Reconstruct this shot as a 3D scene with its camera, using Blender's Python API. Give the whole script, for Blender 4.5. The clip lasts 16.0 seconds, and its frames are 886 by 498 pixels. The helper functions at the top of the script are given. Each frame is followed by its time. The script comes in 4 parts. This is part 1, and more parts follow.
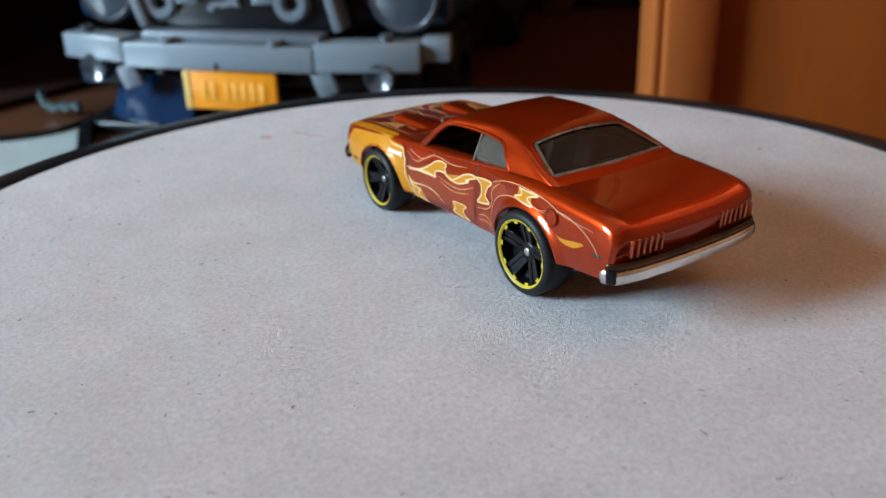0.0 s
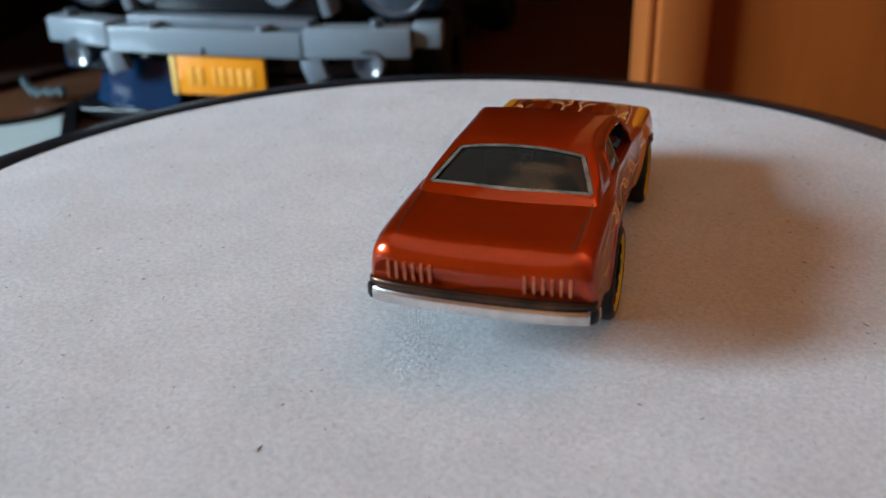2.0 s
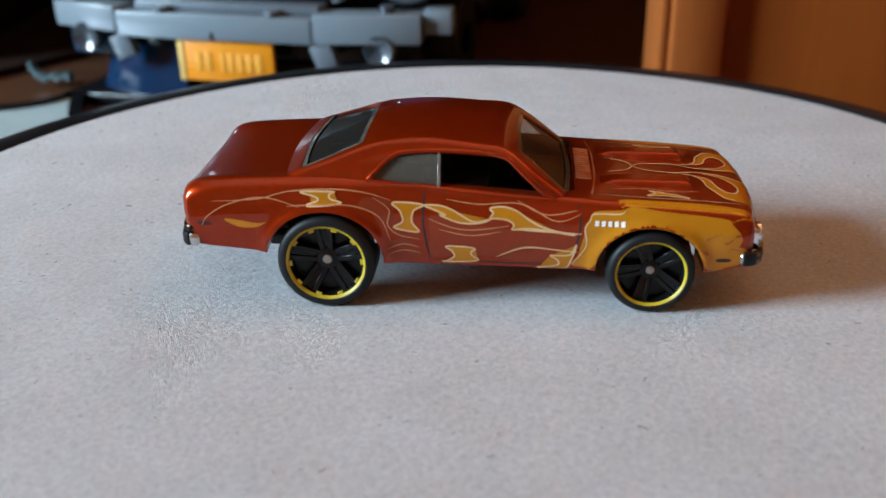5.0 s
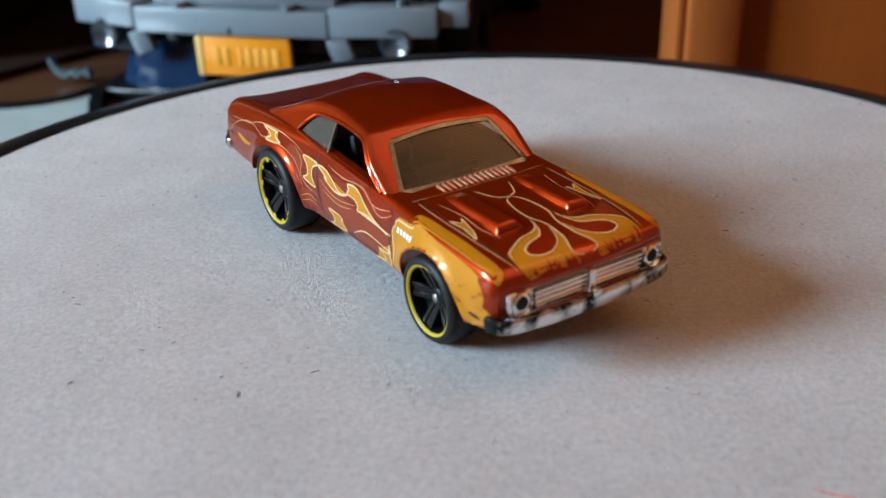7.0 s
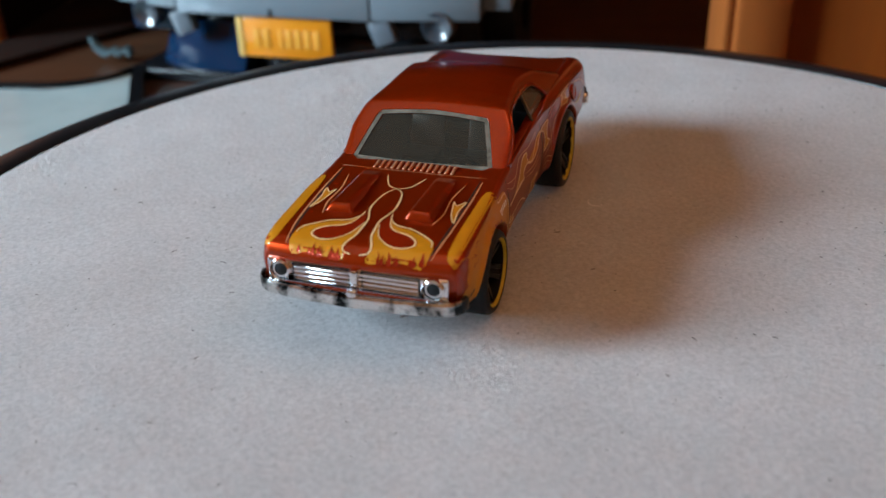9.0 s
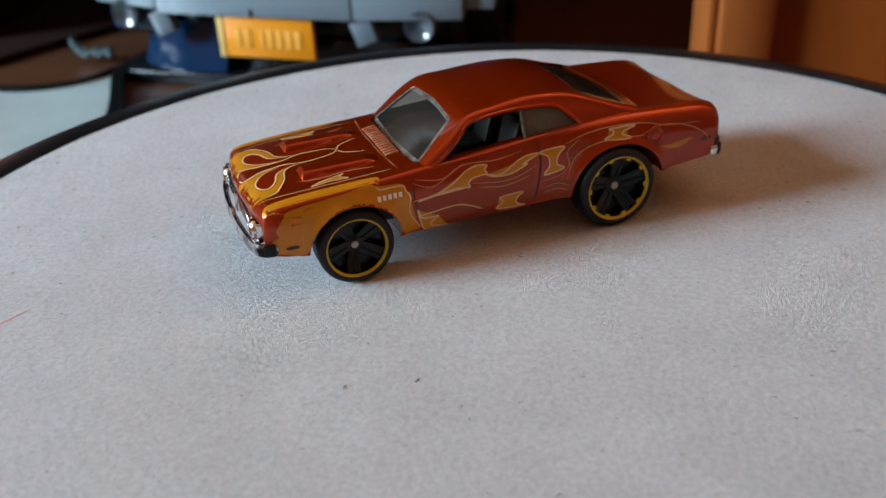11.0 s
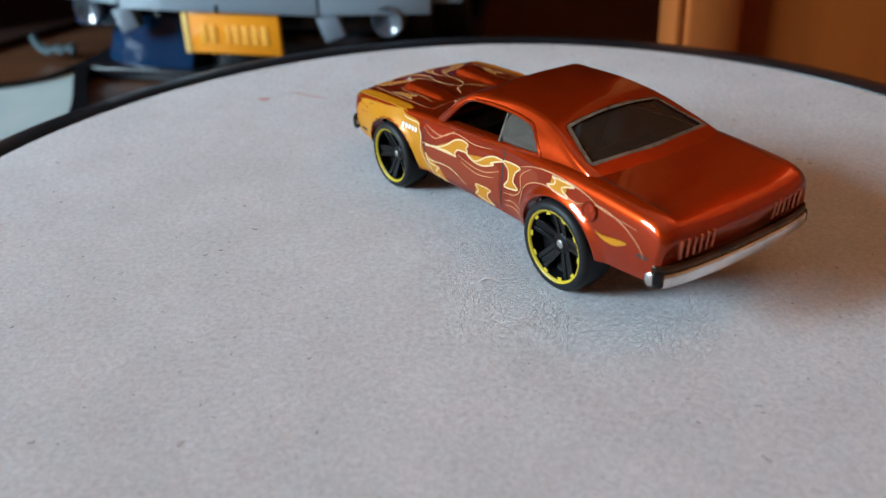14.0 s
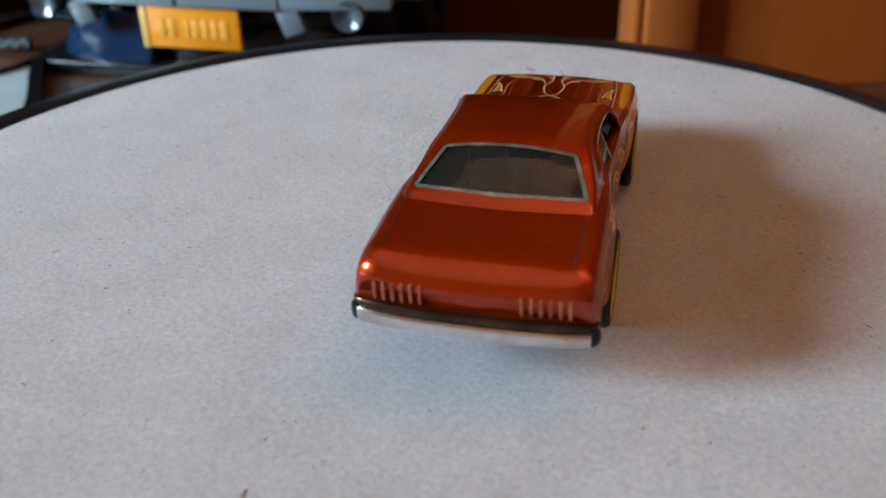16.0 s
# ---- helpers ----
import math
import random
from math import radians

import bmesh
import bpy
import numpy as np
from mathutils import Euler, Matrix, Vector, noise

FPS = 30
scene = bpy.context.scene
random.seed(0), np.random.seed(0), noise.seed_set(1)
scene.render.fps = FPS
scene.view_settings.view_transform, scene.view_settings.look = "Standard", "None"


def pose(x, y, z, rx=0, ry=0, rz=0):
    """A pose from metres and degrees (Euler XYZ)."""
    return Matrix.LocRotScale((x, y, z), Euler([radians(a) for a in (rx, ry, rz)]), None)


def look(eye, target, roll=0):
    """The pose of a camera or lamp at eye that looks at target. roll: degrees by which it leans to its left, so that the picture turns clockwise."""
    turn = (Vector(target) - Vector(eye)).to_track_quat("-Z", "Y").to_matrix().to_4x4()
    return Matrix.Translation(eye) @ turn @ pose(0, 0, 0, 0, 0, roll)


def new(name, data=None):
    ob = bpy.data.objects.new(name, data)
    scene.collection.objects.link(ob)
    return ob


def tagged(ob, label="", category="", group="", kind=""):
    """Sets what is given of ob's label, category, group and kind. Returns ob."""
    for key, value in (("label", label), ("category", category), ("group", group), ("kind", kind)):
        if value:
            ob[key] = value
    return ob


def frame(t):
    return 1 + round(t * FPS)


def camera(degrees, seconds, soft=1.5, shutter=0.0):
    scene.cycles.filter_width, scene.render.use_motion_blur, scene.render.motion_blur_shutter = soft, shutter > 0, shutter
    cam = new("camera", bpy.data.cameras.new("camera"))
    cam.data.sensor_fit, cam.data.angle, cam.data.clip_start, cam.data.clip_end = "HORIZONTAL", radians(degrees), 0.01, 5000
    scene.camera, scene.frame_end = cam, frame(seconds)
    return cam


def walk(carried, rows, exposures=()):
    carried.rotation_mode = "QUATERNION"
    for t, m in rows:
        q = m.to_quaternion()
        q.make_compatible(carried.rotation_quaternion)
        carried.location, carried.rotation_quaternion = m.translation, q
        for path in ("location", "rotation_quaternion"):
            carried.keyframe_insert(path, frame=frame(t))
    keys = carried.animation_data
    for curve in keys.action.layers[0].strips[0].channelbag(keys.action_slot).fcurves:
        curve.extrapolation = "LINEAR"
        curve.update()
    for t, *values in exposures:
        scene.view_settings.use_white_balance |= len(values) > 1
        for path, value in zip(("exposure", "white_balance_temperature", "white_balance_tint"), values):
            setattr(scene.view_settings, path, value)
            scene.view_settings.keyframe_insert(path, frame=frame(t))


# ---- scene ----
# camera: a phone held over the turntable
cam = camera(49.75, 16.0, soft=1.5)
cam.data.dof.use_dof = True
cam.data.dof.focus_distance = 0.135
cam.data.dof.aperture_fstop = 26.0
walk(cam, [
    (0, pose(0.00000, -0.14037, 0.06465, 65.55, 1.61, 0.59)),
    (0.5, pose(-0.00030, -0.13963, 0.06430, 65.48, 1.33, 0.22)),
    (1, pose(-0.00054, -0.13924, 0.06416, 65.25, 1.28, 0.07)),
    (1.5, pose(-0.00080, -0.13888, 0.06439, 64.98, 1.32, 0.00)),
    (2, pose(-0.00134, -0.13728, 0.06395, 64.71, 1.22, -0.11)),
    (2.5, pose(-0.00152, -0.13725, 0.06392, 64.52, 1.09, -0.10)),
    (3, pose(-0.00141, -0.13607, 0.06303, 64.31, 1.25, 0.09)),
    (3.5, pose(-0.00154, -0.13521, 0.06235, 64.32, 1.15, 0.19)),
    (4, pose(-0.00150, -0.13448, 0.06175, 64.38, 1.06, 0.28)),
    (6.5, pose(-0.00149, -0.13515, 0.06097, 64.21, 1.22, 1.25)),
    (7, pose(-0.00102, -0.13548, 0.06142, 63.95, 1.72, 1.46)),
    (7.5, pose(-0.00062, -0.13514, 0.06106, 63.96, 1.73, 1.91)),
    (8, pose(-0.00219, -0.13160, 0.06188, 63.44, 1.80, 2.36)),
    (8.5, pose(-0.00539, -0.13186, 0.06561, 62.92, 1.44, 3.01)),
    (9, pose(-0.00375, -0.13124, 0.06587, 62.08, 1.88, 3.47)),
    (9.5, pose(-0.00330, -0.13015, 0.06663, 61.69, 2.10, 3.74)),
    (10, pose(-0.00189, -0.12751, 0.06871, 61.43, 2.22, 3.43)),
    (12.5, pose(-0.00262, -0.12771, 0.07009, 60.80, 2.17, 1.63)),
    (13, pose(-0.00262, -0.12691, 0.06972, 60.72, 2.20, 1.32)),
    (13.5, pose(-0.00250, -0.12663, 0.06930, 60.74, 2.11, 1.03)),
    (14, pose(-0.00256, -0.12623, 0.06913, 60.74, 2.07, 0.69)),
    (14.5, pose(-0.00232, -0.12629, 0.06913, 60.73, 1.86, 0.45)),
    (15, pose(-0.00234, -0.12641, 0.06993, 60.65, 1.81, 0.03)),
    (15.5, pose(-0.00083, -0.12566, 0.06954, 60.52, 1.50, -0.51)),
    (16, pose(-0.00032, -0.12574, 0.06973, 60.32, 1.14, -0.99)),
], exposures=[(0, 0.0), (4, 0.03), (7.5, -0.05), (8.5, -0.10), (10, -0.13), (12.5, -0.05), (14.5, -0.08), (16, -0.06)])

# turn of the turntable: seconds, degrees
TURN = [
    (0, -0.00), (0.5, -12.77), (1, -25.65), (1.5, -38.68), (2, -51.76), (2.5, -64.80),
    (3, -77.77), (3.5, -90.61), (4, -103.37), (6.5, -166.71), (7, -179.34), (7.5, -191.89),
    (8, -204.42), (8.5, -216.93), (9, -229.46), (9.5, -242.08), (10, -254.87), (12.5, -320.11),
    (13, -333.10), (13.5, -346.02), (14, -358.83), (14.5, -371.55), (15, -384.25), (15.5, -396.99),
    (16, -409.78),
]
CAR_AT = (0.00832, 0.01031)     # car's place on the turntable
CAR_HEADING = 124.78
MM = 0.001
TABLE_Z = -0.036

# ---- world and light ----
world = bpy.data.worlds.new("sky")
scene.world = world
world.use_nodes = True
wn = world.node_tree.nodes
sky = wn.new("ShaderNodeTexSky")
sky.sky_type = "NISHITA"
sky.sun_disc = False
sky.sun_elevation = radians(32)
sky.sun_rotation = radians(200)
world.node_tree.links.new(sky.outputs[0], wn["Background"].inputs[0])
wn["Background"].inputs[1].default_value = 0.1

WINDOW_C = Vector((-1.55, -0.35, 0.60))
lamp_data = bpy.data.lights.new("window_daylight", "AREA")
lamp_data.shape = "RECTANGLE"
lamp_data.size, lamp_data.size_y = 0.5, 0.62
lamp_data.energy = 75.0
lamp_data.color = (0.55, 0.765, 0.91)
lamp = new("window_daylight", lamp_data)
lamp.matrix_world = look(WINDOW_C + Vector((-0.02, 0, 0)), (0.0, -0.05, 0.05))

# added warm fill from an unseen lamp that shines up at the ceiling
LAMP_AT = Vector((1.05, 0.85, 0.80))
warm_data = bpy.data.lights.new("warm_fill_light", "AREA")
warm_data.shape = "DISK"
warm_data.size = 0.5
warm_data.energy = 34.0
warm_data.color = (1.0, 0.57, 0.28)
warm = new("warm_fill_light", warm_data)
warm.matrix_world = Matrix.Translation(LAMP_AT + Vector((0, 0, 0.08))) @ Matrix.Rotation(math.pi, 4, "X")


# ---- materials ----
def material(name, base, rough=0.5, metal=0.0, second=None, scale=40.0, amount=0.5, bump=0.0, bump_scale=400.0,
             coat=0.0, spec=0.5, sheen=0.0, detail=4.0, stretch=None, coat_rough=0.05, bump_detail=3.0):
    m = bpy.data.materials.new(name)
    m.use_nodes = True
    nt = m.node_tree
    bsdf = nt.nodes["Principled BSDF"]
    bsdf.inputs["Roughness"].default_value = rough
    bsdf.inputs["Metallic"].default_value = metal
    bsdf.inputs["Coat Weight"].default_value = coat
    bsdf.inputs["Coat Roughness"].default_value = coat_rough
    bsdf.inputs["Specular IOR Level"].default_value = spec
    bsdf.inputs["Sheen Weight"].default_value = sheen
    bsdf.inputs["Base Color"].default_value = (*base, 1)
    tc = nt.nodes.new("ShaderNodeTexCoord")
    vec = tc.outputs["Object"]
    if stretch:
        mp = nt.nodes.new("ShaderNodeMapping")
        mp.inputs["Scale"].default_value = stretch
        nt.links.new(vec, mp.inputs["Vector"])
        vec = mp.outputs["Vector"]
    if second:
        n1 = nt.nodes.new("ShaderNodeTexNoise")
        n1.inputs["Scale"].default_value = scale
        n1.inputs["Detail"].default_value = detail
        n1.inputs["Roughness"].default_value = 0.65
        nt.links.new(vec, n1.inputs["Vector"])
        ramp = nt.nodes.new("ShaderNodeMapRange")
        ramp.inputs["From Min"].default_value = 0.5 - 0.25 / max(amount, 0.01) * 0.5
        ramp.inputs["From Max"].default_value = 0.5 + 0.25 / max(amount, 0.01) * 0.5
        nt.links.new(n1.outputs["Fac"], ramp.inputs["Value"])
        mix = nt.nodes.new("ShaderNodeMix")
        mix.data_type = "RGBA"
        mix.inputs["A"].default_value = (*base, 1)
        mix.inputs["B"].default_value = (*second, 1)
        nt.links.new(ramp.outputs["Result"], mix.inputs["Factor"])
        nt.links.new(mix.outputs["Result"], bsdf.inputs["Base Color"])
    if bump:
        n2 = nt.nodes.new("ShaderNodeTexNoise")
        n2.inputs["Scale"].default_value = bump_scale
        n2.inputs["Detail"].default_value = bump_detail
        n2.inputs["Roughness"].default_value = 0.5 if bump_detail < 5 else 0.78
        nt.links.new(vec, n2.inputs["Vector"])
        b = nt.nodes.new("ShaderNodeBump")
        b.inputs["Strength"].default_value = bump
        b.inputs["Distance"].default_value = 0.0003 if bump < 0.9 else 0.0008
        nt.links.new(n2.outputs["Fac"], b.inputs["Height"])
        nt.links.new(b.outputs["Normal"], bsdf.inputs["Normal"])
    return m


def glass_material(name, tint, gloss_rough=0.05, ior=1.5, haze=0.035):
    m = bpy.data.materials.new(name)
    m.use_nodes = True
    nt = m.node_tree
    nt.nodes.remove(nt.nodes["Principled BSDF"])
    out = nt.nodes["Material Output"]
    tr = nt.nodes.new("ShaderNodeBsdfTransparent")
    tr.inputs["Color"].default_value = (*tint, 1)
    gl = nt.nodes.new("ShaderNodeBsdfGlossy")
    gl.inputs["Roughness"].default_value = gloss_rough
    fr = nt.nodes.new("ShaderNodeFresnel")
    fr.inputs["IOR"].default_value = ior
    mx = nt.nodes.new("ShaderNodeMixShader")
    nt.links.new(fr.outputs[0], mx.inputs[0])
    nt.links.new(tr.outputs[0], mx.inputs[1])
    nt.links.new(gl.outputs[0], mx.inputs[2])
    # uneven grey veil: soft reflections in the glass, put in as diffuse colour
    grey_veil = nt.nodes.new("ShaderNodeBsdfDiffuse")
    grey_veil.inputs["Color"].default_value = (0.42, 0.38, 0.32, 1)
    tc = nt.nodes.new("ShaderNodeTexCoord")
    n = nt.nodes.new("ShaderNodeTexNoise")
    n.inputs["Scale"].default_value = 700.0
    n.inputs["Detail"].default_value = 8.0
    nt.links.new(tc.outputs["Object"], n.inputs["Vector"])
    r = nt.nodes.new("ShaderNodeMapRange")
    r.inputs["From Min"].default_value, r.inputs["From Max"].default_value = 0.35, 0.75
    r.inputs["To Min"].default_value, r.inputs["To Max"].default_value = 0.9 * haze, 1.15 * haze
    nt.links.new(n.outputs["Fac"], r.inputs["Value"])
    hazed = nt.nodes.new("ShaderNodeMixShader")
    nt.links.new(r.outputs["Result"], hazed.inputs[0])
    nt.links.new(mx.outputs[0], hazed.inputs[1])
    nt.links.new(grey_veil.outputs[0], hazed.inputs[2])
    nt.links.new(hazed.outputs[0], out.inputs[0])
    return m


PAINT = material("orange_metallic_paint", (0.345, 0.028, 0.0012), 0.32, 0.68, second=(0.28, 0.021, 0.001), scale=900, amount=0.4, coat=0.75, coat_rough=0.025, spec=0.1, bump=0.015, bump_scale=2500)
YELLOW = material("yellow_decal", (0.54, 0.215, 0.007), 0.4, 0.1, second=(0.45, 0.165, 0.005), scale=300, amount=0.4, coat=0.4, coat_rough=0.04, spec=0.2)
RUST = material("rust_decal", (0.235, 0.031, 0.008), 0.4, 0.2, second=(0.27, 0.036, 0.009), scale=700, amount=0.4, coat=0.35, coat_rough=0.04, spec=0.2)
RED = material("red_decal", (0.34, 0.022, 0.002), 0.36, 0.5, second=(0.28, 0.018, 0.002), scale=800, coat=0.5, coat_rough=0.03, spec=0.2)
CREAM = material("cream_pinstripe", (0.74, 0.52, 0.28), 0.4, second=(0.62, 0.36, 0.15), scale=250, amount=0.7)
TAN = material("tan_pinstripe", (0.55, 0.22, 0.09), 0.4)
WHITE_INK = material("white_ink", (0.85, 0.82, 0.76), 0.4)
SEAM = material("seam_black", (0.035, 0.008, 0.004), 0.6)
CHROME = material("chrome_plate", (0.82, 0.82, 0.84), 0.12, 1.0, second=(0.70, 0.70, 0.72), scale=600, amount=0.4)
CHROME_PATCHY = material("patchy_chrome", (0.80, 0.79, 0.78), 0.2, 1.0, second=(0.02, 0.02, 0.02), scale=260, amount=1.6, detail=3)
CLEAR_TRIM = material("clear_plastic_edge", (0.06, 0.055, 0.045), 0.16, 0.0, second=(0.15, 0.14, 0.12), scale=420, amount=0.8, coat=1.0, bump=0.4, bump_scale=900)
BLACK_PLASTIC = material("black_plastic", (0.004, 0.004, 0.005), 0.3, 0.0, second=(0.007, 0.007, 0.008), scale=500, spec=0.25)
TYRE = material("tyre_plastic", (0.007, 0.007, 0.008), 0.5, 0.0, second=(0.010, 0.010, 0.011), scale=800, bump=0.05, spec=0.25)
RIM_YELLOW = material("yellow_rim_ink", (0.56, 0.41, 0.016), 0.45, second=(0.42, 0.30, 0.014), scale=900)
HUB_GREY = material("axle_metal", (0.35, 0.33, 0.31), 0.4, 0.8)
INTERIOR = material("interior_plastic", (0.018, 0.018, 0.02), 0.45, second=(0.03, 0.03, 0.032), scale=300)
GLASS = glass_material("smoked_glass", (0.30, 0.275, 0.23), 0.06, 1.45)
GLASS_CLEAR = glass_material("quarter_glass", (0.40, 0.41, 0.41), 0.12, 1.5, 0.16)
FELT = material("white_felt", (0.765, 0.755, 0.775), 0.95, second=(0.63, 0.615, 0.625), scale=60, amount=0.5, detail=13, bump=1.0, bump_scale=2000, spec=0.05, bump_detail=7)
def felt_fibres(m, scale, low):
    """Fine light and dark fibres over a material's colour."""
    nt = m.node_tree
    bsdf = nt.nodes["Principled BSDF"]
    old = bsdf.inputs["Base Color"].links[0].from_socket
    tc = nt.nodes.new("ShaderNodeTexCoord")
    n = nt.nodes.new("ShaderNodeTexNoise")
    n.inputs["Scale"].default_value = scale
    n.inputs["Detail"].default_value = 5.0
    n.inputs["Roughness"].default_value = 0.7
    n.inputs["Distortion"].default_value = 0.6
    nt.links.new(tc.outputs["Object"], n.inputs["Vector"])
    r = nt.nodes.new("ShaderNodeMapRange")
    r.inputs["From Min"].default_value, r.inputs["From Max"].default_value = 0.30, 0.62
    r.inputs["To Min"].default_value, r.inputs["To Max"].default_value = low, 1.08
    nt.links.new(n.outputs["Fac"], r.inputs["Value"])
    mx = nt.nodes.new("ShaderNodeMix")
    mx.data_type, mx.blend_type = "RGBA", "MULTIPLY"
    mx.inputs["Factor"].default_value = 1.0
    nt.links.new(old, mx.inputs["A"])
    nt.links.new(r.outputs["Result"], mx.inputs["B"])
    nt.links.new(mx.outputs["Result"], bsdf.inputs["Base Color"])


felt_fibres(FELT, 1300.0, 0.79)
RIM_BLACK = material("black_turntable_plastic", (0.008, 0.008, 0.010), 0.32, second=(0.014, 0.014, 0.016), scale=90, spec=0.25)
LINT = material("lint", (0.30, 0.28, 0.28), 0.9, second=(0.10, 0.09, 0.09), scale=60, amount=1.0)
LINT_PALE = material("pale_lint", (0.9, 0.88, 0.9), 0.6)
PINK_INK = material("pink_smear", (0.46, 0.17, 0.17), 0.9, second=(0.62, 0.38, 0.38), scale=300, amount=1.0)
WOOD = material("table_wood", (0.10, 0.034, 0.012), 0.45, second=(0.058, 0.020, 0.007), scale=9, amount=0.8, stretch=(1, 9, 9), bump=0.1, bump_scale=60)
ORANGE_WOOD = material("orange_brown_wood", (0.30, 0.064, 0.005), 0.5, second=(0.24, 0.050, 0.004), scale=14, amount=0.6, stretch=(7, 7, 0.7), bump=0.1, bump_scale=80)
EDGE_WOOD = material("pale_wood_edge", (0.40, 0.105, 0.02), 0.45, second=(0.34, 0.085, 0.016), scale=30, amount=0.5, stretch=(6, 6, 0.6))
# near-black: the background's shade is put into this colour
SHADE_WOOD = material("shade_dark_wood", (0.018, 0.006, 0.003), 0.8, second=(0.012, 0.004, 0.0025), scale=8, amount=0.7, stretch=(5, 5, 0.6), spec=0.12)
WALL = material("warm_wall_paint", (0.52, 0.26, 0.11), 0.8, second=(0.46, 0.22, 0.09), scale=3, bump=0.1, bump_scale=120)
CEILING = material("ceiling_paint", (0.78, 0.62, 0.44), 0.9, second=(0.74, 0.58, 0.40), scale=2)
FLOOR = material("floor_wood", (0.18, 0.09, 0.04), 0.5, second=(0.12, 0.055, 0.025), scale=4, stretch=(1, 8, 8))
BRICK_GREY = material("light_grey_plastic", (0.195, 0.235, 0.27), 0.3, second=(0.175, 0.215, 0.25), scale=60)
BRICK_BLUE = material("dark_blue_plastic", (0.004, 0.026, 0.072), 0.1, second=(0.0035, 0.022, 0.06), scale=60)
BRICK_BLACK = material("black_brick_plastic", (0.006, 0.006, 0.008), 0.25, second=(0.009, 0.009, 0.011), scale=60)
BRICK_CLEAR = material("clear_lens_plastic", (0.05, 0.062, 0.078), 0.2, second=(0.035, 0.045, 0.06), scale=250, coat=0.6)
BRICK_SILVER = material("silver_plastic", (0.145, 0.17, 0.205), 0.35, 0.1, second=(0.12, 0.145, 0.17), scale=100)
PLATE_ORANGE = material("orange_plate", (0.86, 0.30, 0.01), 0.3, second=(0.80, 0.26, 0.01), scale=90)
PLATE_INK = material("pale_plate_ink", (0.88, 0.38, 0.045), 0.35)
PLATE_EDGE = material("yellow_plate_edge", (0.85, 0.55, 0.16), 0.35)
# pale tone is the window's reflection, put into the colour
PALE_SHEET = material("pale_reflection_sheet", (0.50, 0.62, 0.64), 0.18, second=(0.40, 0.50, 0.52), scale=25, amount=0.7, coat=0.3)
TEAL = material("dull_teal_metal", (0.06, 0.11, 0.125), 0.4, 0.3, second=(0.035, 0.06, 0.07), scale=120)
FRAME_WHITE = material("window_frame_paint", (0.75, 0.74, 0.70), 0.5, second=(0.70, 0.69, 0.65), scale=5)


# ---- mesh helpers ----
def put_mesh(name, bm, mat, unit=1.0, sharp=40):
    if unit != 1.0:
        bmesh.ops.scale(bm, vec=(unit, unit, unit), verts=bm.verts)
    me = bpy.data.meshes.new(name)
    for f in bm.faces:
        f.smooth = True
    bm.to_mesh(me)
    bm.free()
    me.set_sharp_from_angle(angle=radians(sharp))
    me.materials.append(mat)
    return me


def part(name, bm, mat, parent, label="", unit=MM, sharp=40, inner=None):
    ob = new(name, put_mesh(name, bm, mat, unit, sharp))
    if inner:
        ob.data.materials.append(inner)
    ob.parent = parent
    if label:
        tagged(ob, label)
    return ob


def thing(name, bm, mat, label, category, unit=MM, sharp=40, kind="", group=""):
    ob = new(name, put_mesh(name, bm, mat, unit, sharp))
    return tagged(ob, label, category, group, kind)


def empty(name, label, category, m=None, group="", kind=""):
    ob = new(name)
    ob.empty_display_size = 0.01
    if m is not None:
        ob.matrix_world = m
    return tagged(ob, label, category, group, kind)


def box(bm, x0, x1, y0, y1, z0, z1, bevel=0.0, m=None, segs=2):
    c = Matrix.Translation(((x0 + x1) / 2, (y0 + y1) / 2, (z0 + z1) / 2)) @ Matrix.Diagonal((x1 - x0, y1 - y0, z1 - z0, 1))
    made = bmesh.ops.create_cube(bm, size=1, matrix=(m @ c) if m is not None else c)
    if bevel:
        edges = list({e for v in made["verts"] for e in v.link_edges})
        bmesh.ops.bevel(bm, geom=edges, offset=bevel, segments=segs, affect="EDGES", profile=0.5)
    return bm


def lathe(bm, profile, segs=40, m=None, closed=False):
    """Turns (radius, height) pairs about z."""
    rings = []
    for r, h in profile:
        ring = []
        for i in range(segs):
            a = 2 * math.pi * i / segs
            v = Vector((r * math.cos(a), r * math.sin(a), h))
            ring.append(bm.verts.new(m @ v if m is not None else v))
        rings.append(ring)
    pairs = list(zip(rings, rings[1:])) + ([(rings[-1], rings[0])] if closed else [])
    for a, b in pairs:
        for i in range(segs):
            j = (i + 1) % segs
            bm.faces.new((a[i], a[j], b[j], b[i]))
    return rings


def prism(points, lo, hi, axis):
    """A closed prism of a 2D outline: axis y takes (x, z), axis z takes (x, y)."""
    bm = bmesh.new()
    ends = []
    for h in (lo, hi):
        ends.append([bm.verts.new((a, h, b) if axis == "y" else (a, b, h)) for a, b in points])
    bm.faces.new(ends[0])
    bm.faces.new(list(reversed(ends[1])))
    n = len(points)
    for i in range(n):
        j = (i + 1) % n
        bm.faces.new((ends[0][j], ends[0][i], ends[1][i], ends[1][j]))
    bmesh.ops.recalc_face_normals(bm, faces=bm.faces)
    return bm


